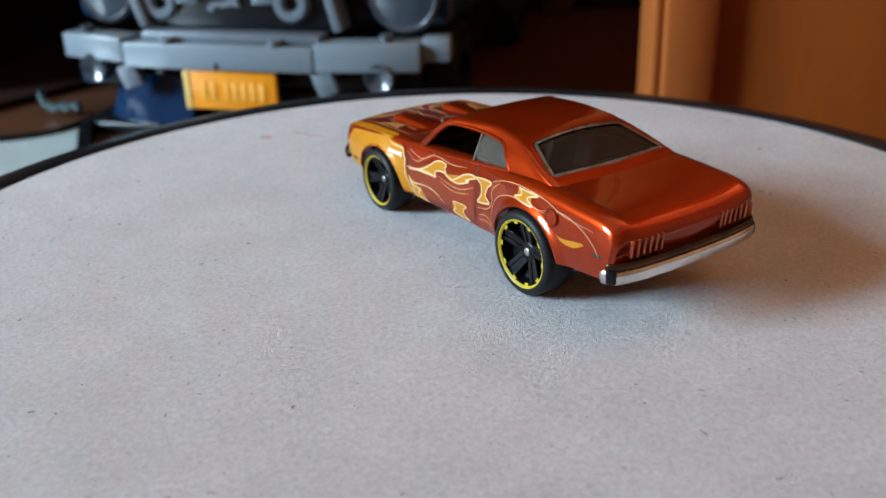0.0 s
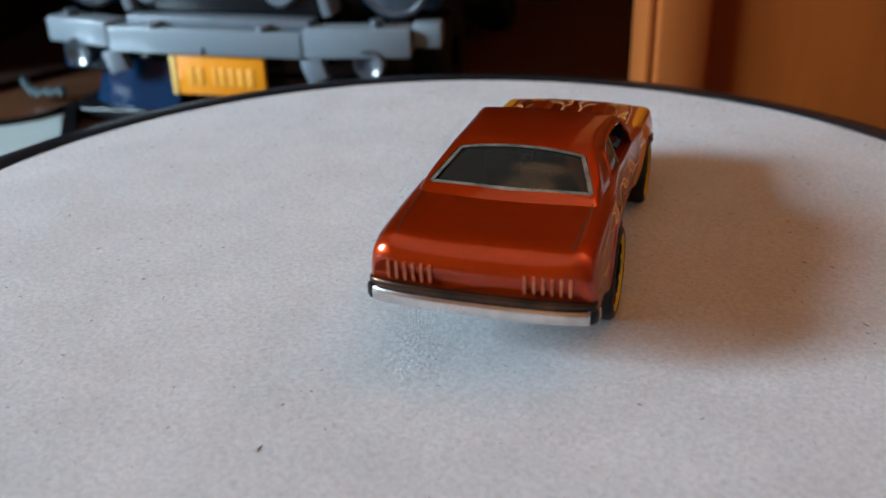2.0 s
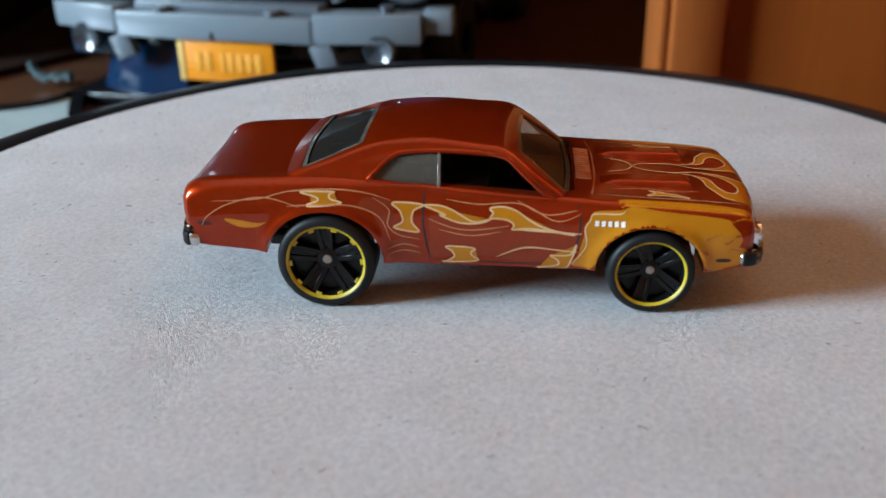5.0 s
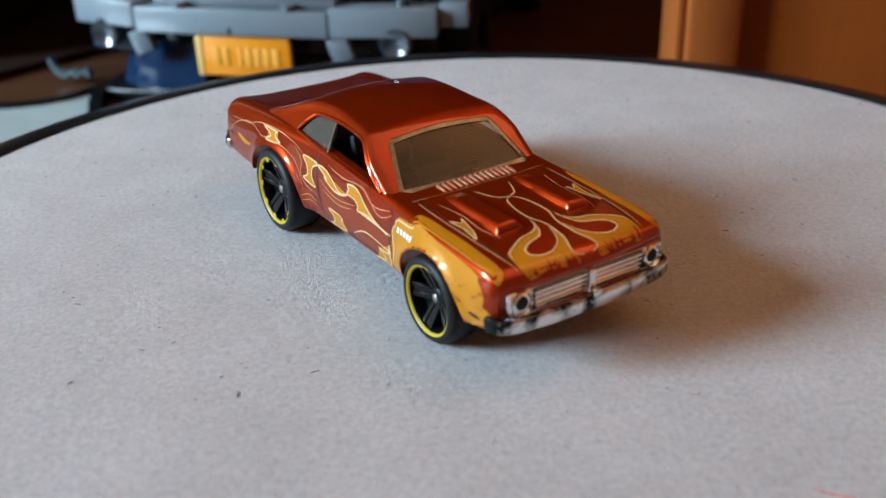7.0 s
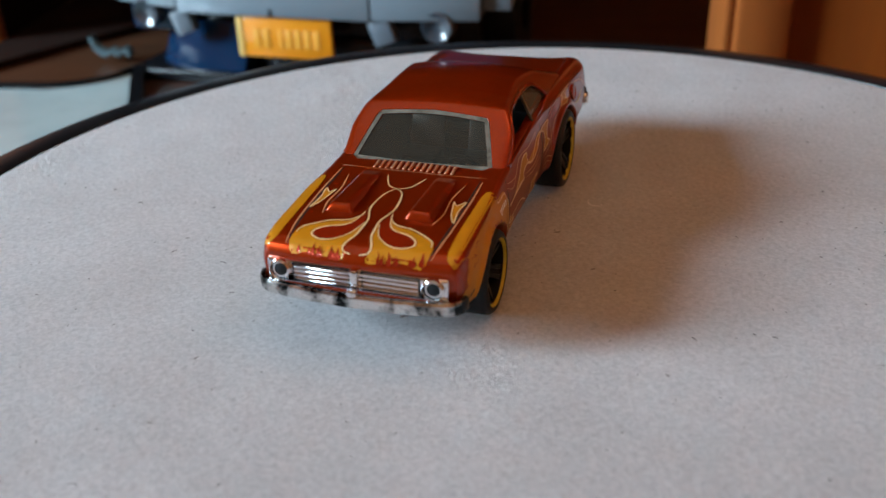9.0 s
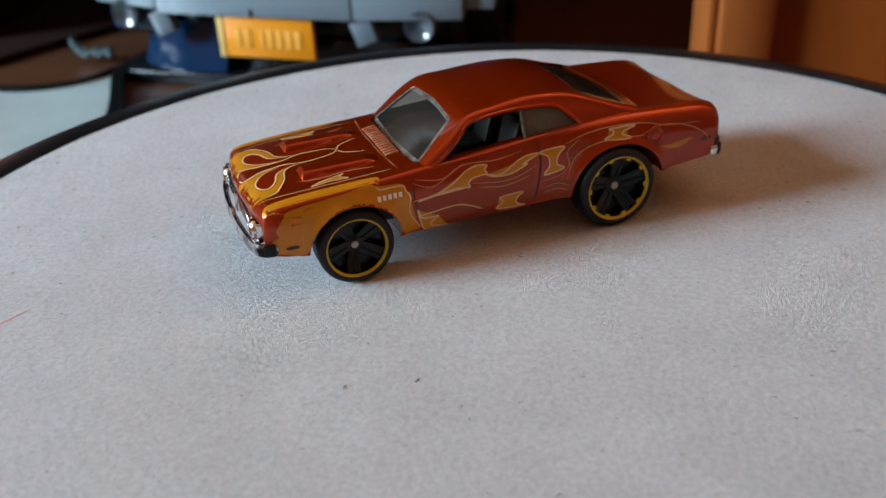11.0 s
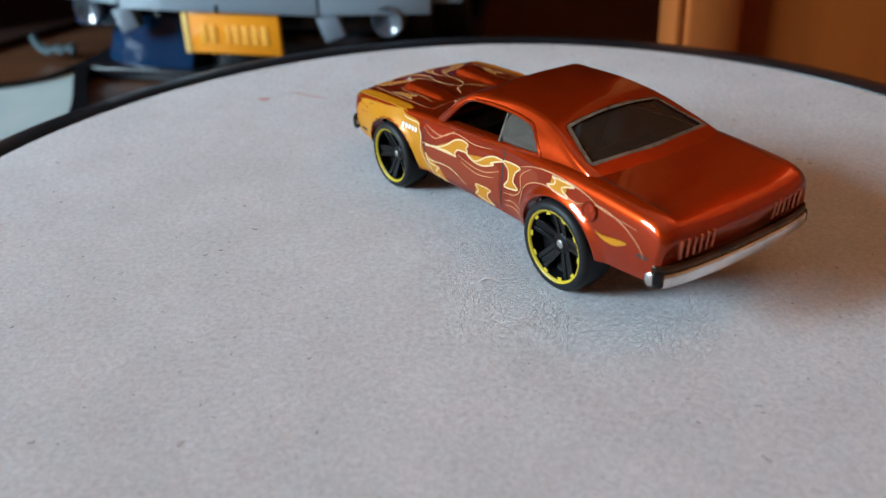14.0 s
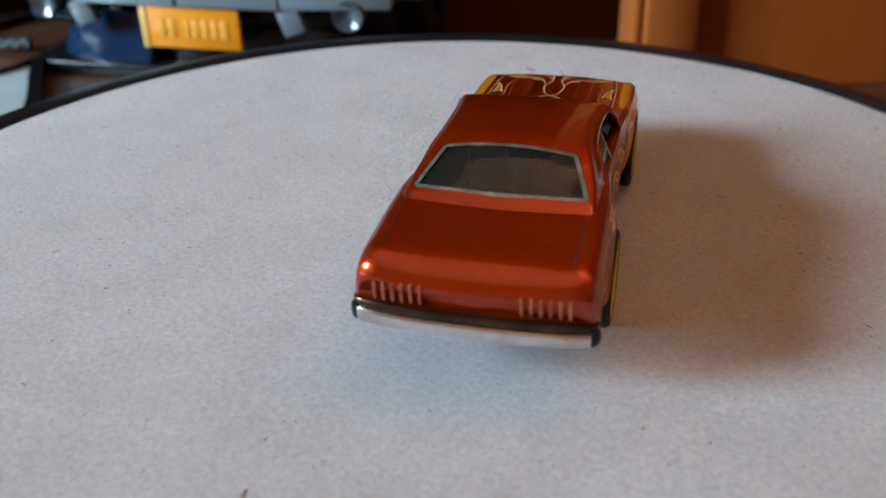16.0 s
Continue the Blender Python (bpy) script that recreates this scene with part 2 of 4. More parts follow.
def carve(bm, cutters):
    """bm with the cutters taken away."""
    me = bpy.data.meshes.new("carved")
    bm.to_mesh(me)
    bm.free()
    ob = new("carved", me)
    spare = []
    for c in cutters:
        cm = bpy.data.meshes.new("cut")
        c.to_mesh(cm)
        c.free()
        co = new("cut", cm)
        spare.append(co)
        mod = ob.modifiers.new("cut", "BOOLEAN")
        mod.operation, mod.object, mod.solver = "DIFFERENCE", co, "EXACT"
    done = bpy.data.meshes.new_from_object(ob.evaluated_get(bpy.context.evaluated_depsgraph_get()))
    out = bmesh.new()
    out.from_mesh(done)
    for o in spare + [ob]:
        d = o.data
        bpy.data.objects.remove(o)
        bpy.data.meshes.remove(d)
    bpy.data.meshes.remove(done)
    return out


def smooth_curve(keys):
    """A smooth function through (x, value) keys."""
    keys = sorted(keys)
    xs = [k[0] for k in keys]
    vs = [k[1] for k in keys]
    n = len(xs)
    d = [(vs[i + 1] - vs[i]) / (xs[i + 1] - xs[i]) for i in range(n - 1)]
    t = [d[0]] + [0 if d[i - 1] * d[i] <= 0 else 2 * d[i - 1] * d[i] / (d[i - 1] + d[i]) for i in range(1, n - 1)] + [d[-1]]

    def value(x):
        if x <= xs[0]:
            return vs[0]
        if x >= xs[-1]:
            return vs[-1]
        i = max(k for k in range(n - 1) if xs[k] <= x)
        h = xs[i + 1] - xs[i]
        u = (x - xs[i]) / h
        return ((2 * u**3 - 3 * u**2 + 1) * vs[i] + (u**3 - 2 * u**2 + u) * h * t[i]
                + (-2 * u**3 + 3 * u**2) * vs[i + 1] + (u**3 - u**2) * h * t[i + 1])
    return value


def rounded(points, steps=4, closed=True, pull=0.5):
    """Catmull-Rom through the points."""
    n = len(points)
    out = []
    for i in range(n if closed else n - 1):
        if closed:
            p0, p1, p2, p3 = (points[(i + k) % n] for k in (-1, 0, 1, 2))
        else:
            p0, p1, p2, p3 = points[max(i - 1, 0)], points[i], points[i + 1], points[min(i + 2, n - 1)]
        for s in range(steps):
            u = s / steps
            out.append(tuple(p1[k] + u * (p2[k] - p0[k]) * pull + u * u * (3 * (p2[k] - p1[k]) - pull * (2 * (p2[k] - p0[k]) + p3[k] - p1[k]))
                             + u**3 * (2 * (p1[k] - p2[k]) + pull * (p2[k] - p0[k] + p3[k] - p1[k])) for k in (0, 1)))
    if not closed:
        out.append(tuple(points[-1]))
    return out


# ---- unseen room: walls and ceiling added to bounce warm light ----
def room():
    h0, h1 = -0.78, 1.75
    x0, x1, y0, y1 = -1.6, 1.7, -1.9, 1.3
    bm = box(bmesh.new(), x0, x1, y0, y1, h0 - 0.05, h0)
    thing("floor", bm, FLOOR, "brown wooden room floor in shade", "floor", 1.0, kind="structure")
    bm = box(bmesh.new(), x0, x1, y0, y1, h1, h1 + 0.05)
    thing("ceiling", bm, CEILING, "unseen ceiling, coloured to bounce warm light", "ceiling", 1.0, kind="structure")
    for name, b in (("wall_north", (x0 - 0.1, x1 + 0.1, y1, y1 + 0.1)), ("wall_south", (x0 - 0.1, x1 + 0.1, y0 - 0.1, y0)),
                    ("wall_east", (x1, x1 + 0.1, y0, y1))):
        bm = box(bmesh.new(), *b, h0, h1)
        thing(name, bm, WALL, "unseen room wall, coloured to bounce warm light", "wall", 1.0, kind="structure")
    # the wall with the window
    wy, wz = (-0.62, -0.08), (0.27, 0.93)
    bm = bmesh.new()
    for b in ((y0, wy[0], h0, h1), (wy[1], y1, h0, h1), (wy[0], wy[1], h0, wz[0]), (wy[0], wy[1], wz[1], h1)):
        box(bm, x0 - 0.1, x0, b[0], b[1], b[2], b[3])
    thing("wall_west", bm, WALL, "unseen wall with a window opening, coloured for warm bounce", "wall", 1.0, kind="structure")
    win = empty("window_1", "white painted window that lets in daylight", "window", kind="structure")
    bm = bmesh.new()
    for b in ((wy[0], wy[0] + 0.03, wz[0], wz[1]), (wy[1] - 0.03, wy[1], wz[0], wz[1]),
              (wy[0] + 0.03, wy[1] - 0.03, wz[0], wz[0] + 0.03), (wy[0] + 0.03, wy[1] - 0.03, wz[1] - 0.03, wz[1])):
        box(bm, x0 - 0.09, x0 - 0.05, b[0], b[1], b[2], b[3])
    part("window_frame", bm, FRAME_WHITE, win, unit=1.0)


# unseen fixture made up to hold the added warm fill
def fill_lamp():
    l = empty("fill_lamp", "added unseen bowl lamp, warm fill bounced off the ceiling", "lamp", Matrix.Translation(LAMP_AT))
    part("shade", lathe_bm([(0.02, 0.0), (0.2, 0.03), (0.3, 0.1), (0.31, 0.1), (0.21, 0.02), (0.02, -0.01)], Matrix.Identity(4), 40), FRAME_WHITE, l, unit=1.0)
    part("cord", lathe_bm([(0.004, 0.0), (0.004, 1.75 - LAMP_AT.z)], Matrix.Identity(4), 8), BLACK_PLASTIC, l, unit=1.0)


def lathe_bm(profile, m, segs=24):
    bm = bmesh.new()
    lathe(bm, profile, segs, m)
    return bm


room()
fill_lamp()


def table():
    t = empty("table", "reddish-brown wooden table under the turntable", "table")
    bm = box(bmesh.new(), -0.55, 0.75, -0.45, 0.42, -0.03, 0, 0.004)
    part("tabletop", bm, WOOD, t, unit=1.0)
    for x in (-0.5, 0.7):
        for y in (-0.4, 0.37):
            part("leg", box(bmesh.new(), x - 0.025, x + 0.025, y - 0.025, y + 0.025, -0.744, -0.03, 0.003), WOOD, t, unit=1.0)
    t.location = (0, 0, TABLE_Z)


table()


def cabinets():
    """The orange-brown cabinet at the back of the table and a niche added for shade."""
    z0 = TABLE_Z
    c = empty("wooden_cabinet", "orange-brown wooden cabinet standing on the table", "cabinet")
    part("side_panel", box(bmesh.new(), 79, 420, 156, 176, 0, 420, 1), ORANGE_WOOD, c)
    part("corner_post", box(bmesh.new(), 62.5, 79, 151, 176, 0, 420, 2), EDGE_WOOD, c, "paler wooden corner post")
    part("edge_strip", box(bmesh.new(), 59.5, 62.5, 153, 176, 0, 420, 1), EDGE_WOOD, c)
    c.location = (0, 0, z0)
    # boards carry the background's shade; side and top also block light
    n = empty("shade_cupboard", "cupboard standing in for the background, deep shade in its colour", "cupboard")
    part("back_panel", box(bmesh.new(), -250, 420, 400, 412, 0, 520, 1), SHADE_WOOD, n)
    part("top_board", box(bmesh.new(), -252, 420, 232, 412, 520, 535, 1), SHADE_WOOD, n)
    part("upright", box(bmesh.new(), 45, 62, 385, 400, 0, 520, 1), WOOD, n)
    part("side_board", box(bmesh.new(), -250, -207, 238, 400, 0, 520, 1), SHADE_WOOD, n)
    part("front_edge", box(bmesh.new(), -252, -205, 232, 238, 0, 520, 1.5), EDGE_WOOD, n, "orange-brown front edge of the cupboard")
    n.location = (0, 0, z0)


cabinets()


# ---- the turntable ----
FELT_R, RIM_R = 97.2, 106.5


def turntable_base():
    base = empty("turntable_stand", "black plastic turntable stand resting on the table", "stand")
    bm = bmesh.new()
    h = -TABLE_Z * 1000
    lathe(bm, [(0, 0), (90, 0), (92, 1), (92, h - 13), (90, h - 12), (0, h - 12)], 96)
    part("drum", bm, RIM_BLACK, base)
    base.location = (0, 0, TABLE_Z)


turntable_base()


def turntable():
    t = empty("turntable", "round black turntable top covered with white felt", "turntable")
    bm = bmesh.new()
    lathe(bm, [(0, -12), (101, -12), (105, -11.6), (RIM_R, -10.4), (RIM_R, -3.0), (106.0, -1.6), (104.6, -0.5), (101.6, 0.2), (98.8, 0.3), (97.6, -0.1), (97.3, -0.7), (97.3, -1.5), (0, -1.5)], 160)
    part("rim", bm, RIM_BLACK, t, "glossy black plastic rim")
    bm = bmesh.new()
    lathe(bm, [(97.2, -1.4), (97.2, -0.35), (96.9, -0.1), (96.2, 0.0), (60, 0.0), (25, 0.0), (0.01, 0.0)], 160)
    part("felt", bm, FELT, t, "white felt cover with lint and stains")
    rng = random.Random(5)
    # lint and fibres on the felt
    bm = bmesh.new()
    for _ in range(480):
        a, r = rng.uniform(0, 6.283), 95 * math.sqrt(rng.random())
        x, y, d = r * math.cos(a), r * math.sin(a), rng.uniform(0, 6.283)
        ln, w = rng.choice((0.3, 0.4, 0.5, 0.9)) * rng.uniform(0.6, 1.3), rng.uniform(0.05, 0.12)
        bend = rng.uniform(-0.8, 0.8)
        prev = None
        for k in range(4):
            px, py = x + ln * k / 3 * math.cos(d + bend * k / 3), y + ln * k / 3 * math.sin(d + bend * k / 3)
            nx, ny = -math.sin(d) * w / 2, math.cos(d) * w / 2
            pair = [bm.verts.new((px + nx, py + ny, 0.03)), bm.verts.new((px - nx, py - ny, 0.03)), bm.verts.new((px, py, 0.03 + w))]
            if prev:
                bm.faces.new((prev[0], pair[0], pair[2], prev[2]))
                bm.faces.new((prev[2], pair[2], pair[1], prev[1]))
            prev = pair
    tagged(part("lint", bm, LINT, t, "scattered dark lint specks"), kind="stuff")
    # curled pale fibre
    bm = bmesh.new()
    ribbon_flat(bm, [(1.2, -12.9), (0.3, -12.0), (-0.8, -11.8), (-1.7, -12.6), (-1.3, -13.4)], 0.3, 0.2)
    part("fibre", bm, LINT_PALE, t, "curled pale fibre")
    for pts, w in (([(-29.8, 63.4), (-34.0, 65.4), (-38.4, 68.3)], 0.5), ([(-42.2, 64.0), (-43.5, 64.3), (-44.9, 64.4)], 1.5)):
        bm = bmesh.new()
        ribbon_flat(bm, pts, w, 0.02)
        part("smear", bm, PINK_INK, t, "faint pink ink smear")
    return t


def ribbon_flat(bm, pts, w, z):
    pts = rounded(pts, 5, closed=False)
    prev = None
    n = len(pts)
    for i, p in enumerate(pts):
        a, b = pts[max(i - 1, 0)], pts[min(i + 1, n - 1)]
        d = Vector((b[0] - a[0], b[1] - a[1]))
        d.normalize()
        ww = w * (0.25 + 0.75 * math.sin(math.pi * (i + 0.5) / n))
        pair = (bm.verts.new((p[0] - d.y * ww / 2, p[1] + d.x * ww / 2, z)), bm.verts.new((p[0] + d.y * ww / 2, p[1] - d.x * ww / 2, z)))
        if prev:
            bm.faces.new((prev[0], prev[1], pair[1], pair[0]))
        prev = pair


TURNTABLE = turntable()

# ---- the toy car (millimetres; x ahead, y to its left, z up) ----
sill = smooth_curve([(-39, 8.7), (-30, 7.8), (-13, 5.8), (13, 5.2), (28, 5.5), (34.6, 6.6)])
shoulder = smooth_curve([(-39.0, 14.2), (-38.92, 14.8), (-38.6, 15.5), (-38.0, 16.15), (-37.0, 16.65), (-35.5, 16.98), (-33, 17.2), (-23, 17.6), (-14, 17.1), (-6, 16.4), (2, 15.7), (9, 15.2),
                         (13, 14.9), (20, 14.45), (28, 13.9), (32.2, 13.45), (33.4, 13.15), (34.1, 12.65), (34.45, 12.1), (34.6, 11.5)])
width = smooth_curve([(-39.0, 13.4), (-38.2, 13.85), (-34, 14.0), (-21, 13.9), (-8, 13.0), (5, 12.9), (12, 13.0), (21, 13.4), (30, 13.3), (33.5, 13.0), (34.6, 12.4)])
crown = smooth_curve([(-39, -0.75), (-38, -0.6), (-36.5, -0.45), (-33, -0.25), (-28, -0.05), (-24, 0.2), (-14, 0.5), (0, 0.5), (14, 0.4), (26, 0.5), (34.6, 0.3)])
ARCHES = ((20.8, 5.6, 6.75, 6.2), (-20.7, 6.4, 7.6, 6.9))   # centre x, centre z, half length, height


def arch_edge(x):
    z = sill(x)
    for cx, cz, a, b in ARCHES:
        u = (x - cx) / a
        if abs(u) < 1:
            z = max(z, cz + b * math.sqrt(1 - u * u))
    return z


def side_y(x, z):
    w, zs = width(x), shoulder(x)
    zm = 10.4
    y = w - 0.9 * ((zm - z) / 5.0) ** 2 if z < zm else w - 0.95 * ((z - zm) / max(zs - zm, 0.6)) ** 2
    # rolled lips round the wheel arches
    for cx, cz, a, b in ARCHES:
        d = math.hypot((x - cx) / a, (z - cz) / b)
        if z > cz - 1.5:
            y += 0.42 * math.exp(-(((d - 1.03) * b) / 0.75) ** 2)
    return y


def hood_rise(x, y):
    """Two long scoops on the hood."""
    ay = abs(y)
    u = (x - 14.6) / (26.3 - 14.6)
    if not 0 < u <= 1.0:
        return 0.0
    side = max(0.0, 1 - ((ay - 5.3) / (1.35 + 0.35 * u)) ** 8)
    front = 1.0 if u < 0.93 else math.sqrt(max(0.0, 1 - ((u - 0.93) / 0.07) ** 2))
    return 1.0 * side * (0.45 + 0.55 * u) * min(1, u * 6) * front


def lower_body():
    xs = set(np.linspace(-39.0, 34.6, 110).round(3))
    xs |= {-38.97, -38.92, -38.8, -38.6, -38.3, -37.9, -37.5, 34.5, 34.3, 34.0, 25.4, 25.7, 25.95, 26.1, 26.2, 26.27, 26.3, 26.4, 14.6}
    for cx, cz, a, b in ARCHES:
        xs |= {round(cx + a * math.cos(math.pi * i / 36), 3) for i in range(37)}
        xs |= {round(cx + a + 0.02, 3), round(cx - a - 0.02, 3)}
    xs = sorted(xs)
    bm = bmesh.new()
    prev = None
    for x in xs:
        zb, zs, c = arch_edge(x), shoulder(x), crown(x)
        prof = [(side_y(x, zb) - 1.0, zb + 0.25), (side_y(x, zb) - 0.25, zb)]
        soft_edge = min(max((-8.0 - x) / 16.0, 0.0), 1.0)
        top_side = zs - 1.1 - 0.9 * soft_edge
        n = 15
        for i in range(n):
            z = zb + 0.18 + (top_side - zb - 0.18) * i / (n - 1)
            prof.append((side_y(x, z), z))
        y1, z1 = prof[-1]
        ysh = y1 - 0.9 - 1.5 * soft_edge
        for k in range(1, 7):
            a = math.pi / 2 * k / 6
            prof.append((ysh + (y1 - ysh) * math.cos(a), z1 + (zs - z1) * math.sin(a)))
        for k in range(1, 57):
            y = ysh * (1 - k / 56)
            prof.append((y, zs + c * (1 - (y / ysh) ** (2 if c > 0 else 4)) + hood_rise(x, y)))
        bow = 0.0 if x < 28 else ((x - 28) / 6.6) ** 2
        tail = 0.0 if x > -35 else ((-35 - x) / 4.0) ** 2
        lean = min(max((-33.0 - x) / 6.0, 0.0), 1.0) ** 2 * 0.09
        ring = []
        for mirror, line in ((1, prof), (-1, list(reversed(prof[:-1])))):
            for y, z in line:
                shift = -0.7 * max((-30.0 - x) / 9.0, 0.0) ** 2 + lean * max(14.0 - z, 0) - bow * 1.1 * (y / 12) ** 2 + tail * (0.3 * (y / 12) ** 2 + 0.5 * (y / 13) ** 6)
                ring.append(bm.verts.new((x + shift, mirror * y, z)))
        if prev:
            for i in range(len(ring) - 1):
                bm.faces.new((prev[i], prev[i + 1], ring[i + 1], ring[i]))
            bm.faces.new((prev[-1], prev[0], ring[0], ring[-1]))
        else:
            bm.faces.new(ring)
        prev = ring
    bm.faces.new(list(reversed(prev)))
    bmesh.ops.recalc_face_normals(bm, faces=bm.faces)
    return bm


roof_line = smooth_curve([(13.6, 13.0), (11.2, 14.6), (9.5, 15.9), (6.5, 18.3), (4.4, 19.9), (3.4, 20.6), (2.2, 21.2), (0.5, 21.65), (-3, 22.1), (-8, 22.4), (-13, 22.1),
                          (-16.8, 21.25), (-20.5, 19.85), (-24.2, 18.4), (-27.5, 17.1)])


def cabin_half(x, z):
    d = z - 16.5
    return min(12.1 - 0.12 * d - 0.10 * d * abs(d), width(x) - 1.0)


def cabin_top(x, y):
    c = 0.8 if -18 < x < -1.5 else max(0.3, 0.8 - abs(x + 1.5) / 4 * 0.5) if x > -9 else max(0.3, 0.8 - (-18 - x) / 6 * 0.5)
    return roof_line(x) - c * (y / 10) ** 2


def cabin_solid(inset=0.0, x0=-27.5, x1=13.6, floor=12.8):
    bm = bmesh.new()
    prev = None
    for x in np.linspace(x0, x1, 90):
        zt = roof_line(x) - inset
        zc = max(zt - 0.7, floor + 0.1)
        prof = []
        for i in range(10):
            z = floor + (zc - 0.8 - floor) * i / 9
            prof.append((cabin_half(x, z) - inset, z))
        y1, z1 = prof[-1]
        ye = max(y1 - 1.3, 0.5)
        zend = cabin_top(x, ye) - inset
        for k in range(1, 6):
            a = math.pi / 2 * k / 6
            prof.append((ye + (y1 - ye) * math.cos(a), z1 + (zend - z1) * math.sin(a)))
        for k in range(0, 11):
            y = ye * (1 - k / 10)
            prof.append((y, cabin_top(x, y) - inset))
        ring = [bm.verts.new((x, y, z)) for y, z in prof] + [bm.verts.new((x, -y, z)) for y, z in reversed(prof[:-1])]
        if prev:
            for i in range(len(ring) - 1):
                bm.faces.new((prev[i], prev[i + 1], ring[i + 1], ring[i]))
            bm.faces.new((prev[-1], prev[0], ring[0], ring[-1]))
        else:
            bm.faces.new(ring)
        prev = ring
    bm.faces.new(list(reversed(prev)))
    bmesh.ops.recalc_face_normals(bm, faces=bm.faces)
    return bm


SIDE_WINDOW = rounded([(8.2, 15.25), (7.0, 15.85), (3.2, 19.1), (2.2, 19.7), (0.8, 19.95), (-3, 20.2), (-7, 20.25), (-10.4, 20.05), (-11.6, 19.7), (-12.8, 18.85), (-14.5, 17.35), (-13.9, 17.1), (-10, 16.7), (-3, 16.0), (3, 15.5)], 3, pull=0.4)
WINDSHIELD = [(4.0, -7.7), (3.6, 0), (4.0, 7.7), (4.6, 8.3), (10.1, 10.2), (10.5, 9.9), (11.0, 0), (10.5, -9.9), (10.1, -10.2), (4.6, -8.3)]
REAR_WINDOW = [(-15.8, -8.2), (-15.5, 0), (-15.8, 8.2), (-16.5, 8.9), (-22.9, 10.9), (-23.6, 10.5), (-24.4, 0), (-23.6, -10.5), (-22.9, -10.9), (-16.5, -8.9)]


def spokes(bm, r, count):
    """Broad grooved spokes that fall from the rim to the sunken hub."""
    for i in range(count):
        a = 2 * math.pi * i / count
        m = Matrix.Rotation(a, 4, "Z") @ Matrix.Translation((r * 0.20, 0, -1.75)) @ Matrix.Rotation(-math.atan2(0.95, r * 0.55), 4, "Y")
        for side in (-1, 1):
            box(bm, 0, r * 0.60, side * r * 0.085 - r * 0.055, side * r * 0.085 + r * 0.055, -0.4, 0.12, 0.07, m @ Matrix.Rotation(side * 0.07, 4, "Z"), 1)
        box(bm, 0, r * 0.60, -r * 0.05, r * 0.05, -0.4, -0.06, 0.0, m)


def wheel(car, x, side, out, r, w, notch, spin):
    """A wheel with its outer face that far out on that side of the car."""
    hub = empty("wheel", "", "")
    hub.parent = car
    hub.matrix_basis = Matrix.Translation((x * MM, side * out * MM, r * MM)) @ Matrix.Rotation(-side * math.pi / 2, 4, "X") @ Matrix.Rotation(spin, 4, "Z")
    bm = bmesh.new()
    lathe(bm, [(r * 0.79, -0.9), (r * 0.80, -0.15), (r * 0.82, -0.02), (r * 0.86, 0.0), (r * 0.93, -0.12), (r * 0.985, -0.5), (r, -1.1), (r, -w + 0.7), (r * 0.97, -w + 0.1), (r * 0.9, -w), (0.01, -w)], 56)
    part("tyre", bm, TYRE, hub)
    bm = bmesh.new()
    lathe(bm, [(r * 0.80, -0.25), (r * 0.745, -0.45), (r * 0.72, -2.1), (r * 0.3, -2.4), (r * 0.25, -1.75), (r * 0.20, -1.55), (0.01, -1.5)], 48)
    spokes(bm, r, 5)
    part("rim", bm, BLACK_PLASTIC, hub)
    bm = bmesh.new()
    lathe(bm, [(r * 0.75, -0.43), (r * 0.76, -0.24), (r * 0.80, -0.08), (r * 0.815, -0.10)], 56)
    if notch:
        for i in range(5):
            for d in (-0.32, 0.32):
                box(bm, r * 0.69, r * 0.765, -r * 0.06, r * 0.06, -0.52, -0.36, 0.04, Matrix.Rotation(2 * math.pi * i / 5 + d, 4, "Z"), 1)
    part("rim_ring", bm, RIM_YELLOW, hub, "yellow ring round the rim")
    bm = bmesh.new()
    lathe(bm, [(r * 0.095, -1.6), (r * 0.095, -1.36), (r * 0.07, -1.28), (0.01, -1.27)], 20)
    part("axle_end", bm, HUB_GREY, hub)


def surface_probe(trees):
    def probe(origin, way):
        best = None
        for t in trees:
            hit = t.ray_cast(origin, way)
            if hit[0] is not None and (best is None or hit[3] < best[2]):
                best = (hit[0], hit[1], hit[3])
        return best
    return probe


def ink_area(outline, plane, side, probe, lift, steps=4, pull=0.5, smooth=True):
    """A thin area of ink that lies on the body. plane: 'side' takes (x, z), 'top' takes (x, y)."""
    pts = rounded(outline, steps, True, pull) if smooth else outline
    bm = bmesh.new()
    vs = [bm.verts.new((a, b, 0)) for a, b in pts]
    f = bm.faces.new(vs)
    bmesh.ops.triangulate(bm, faces=[f])
    for _ in range(4):
        long_edges = [e for e in bm.edges if e.calc_length() > 0.8]
        if not long_edges:
            break
        bmesh.ops.subdivide_edges(bm, edges=long_edges, cuts=1)
        bmesh.ops.triangulate(bm, faces=[f for f in bm.faces if len(f.verts) > 3])
    lay(bm, plane, side, probe, lift)
    return bm


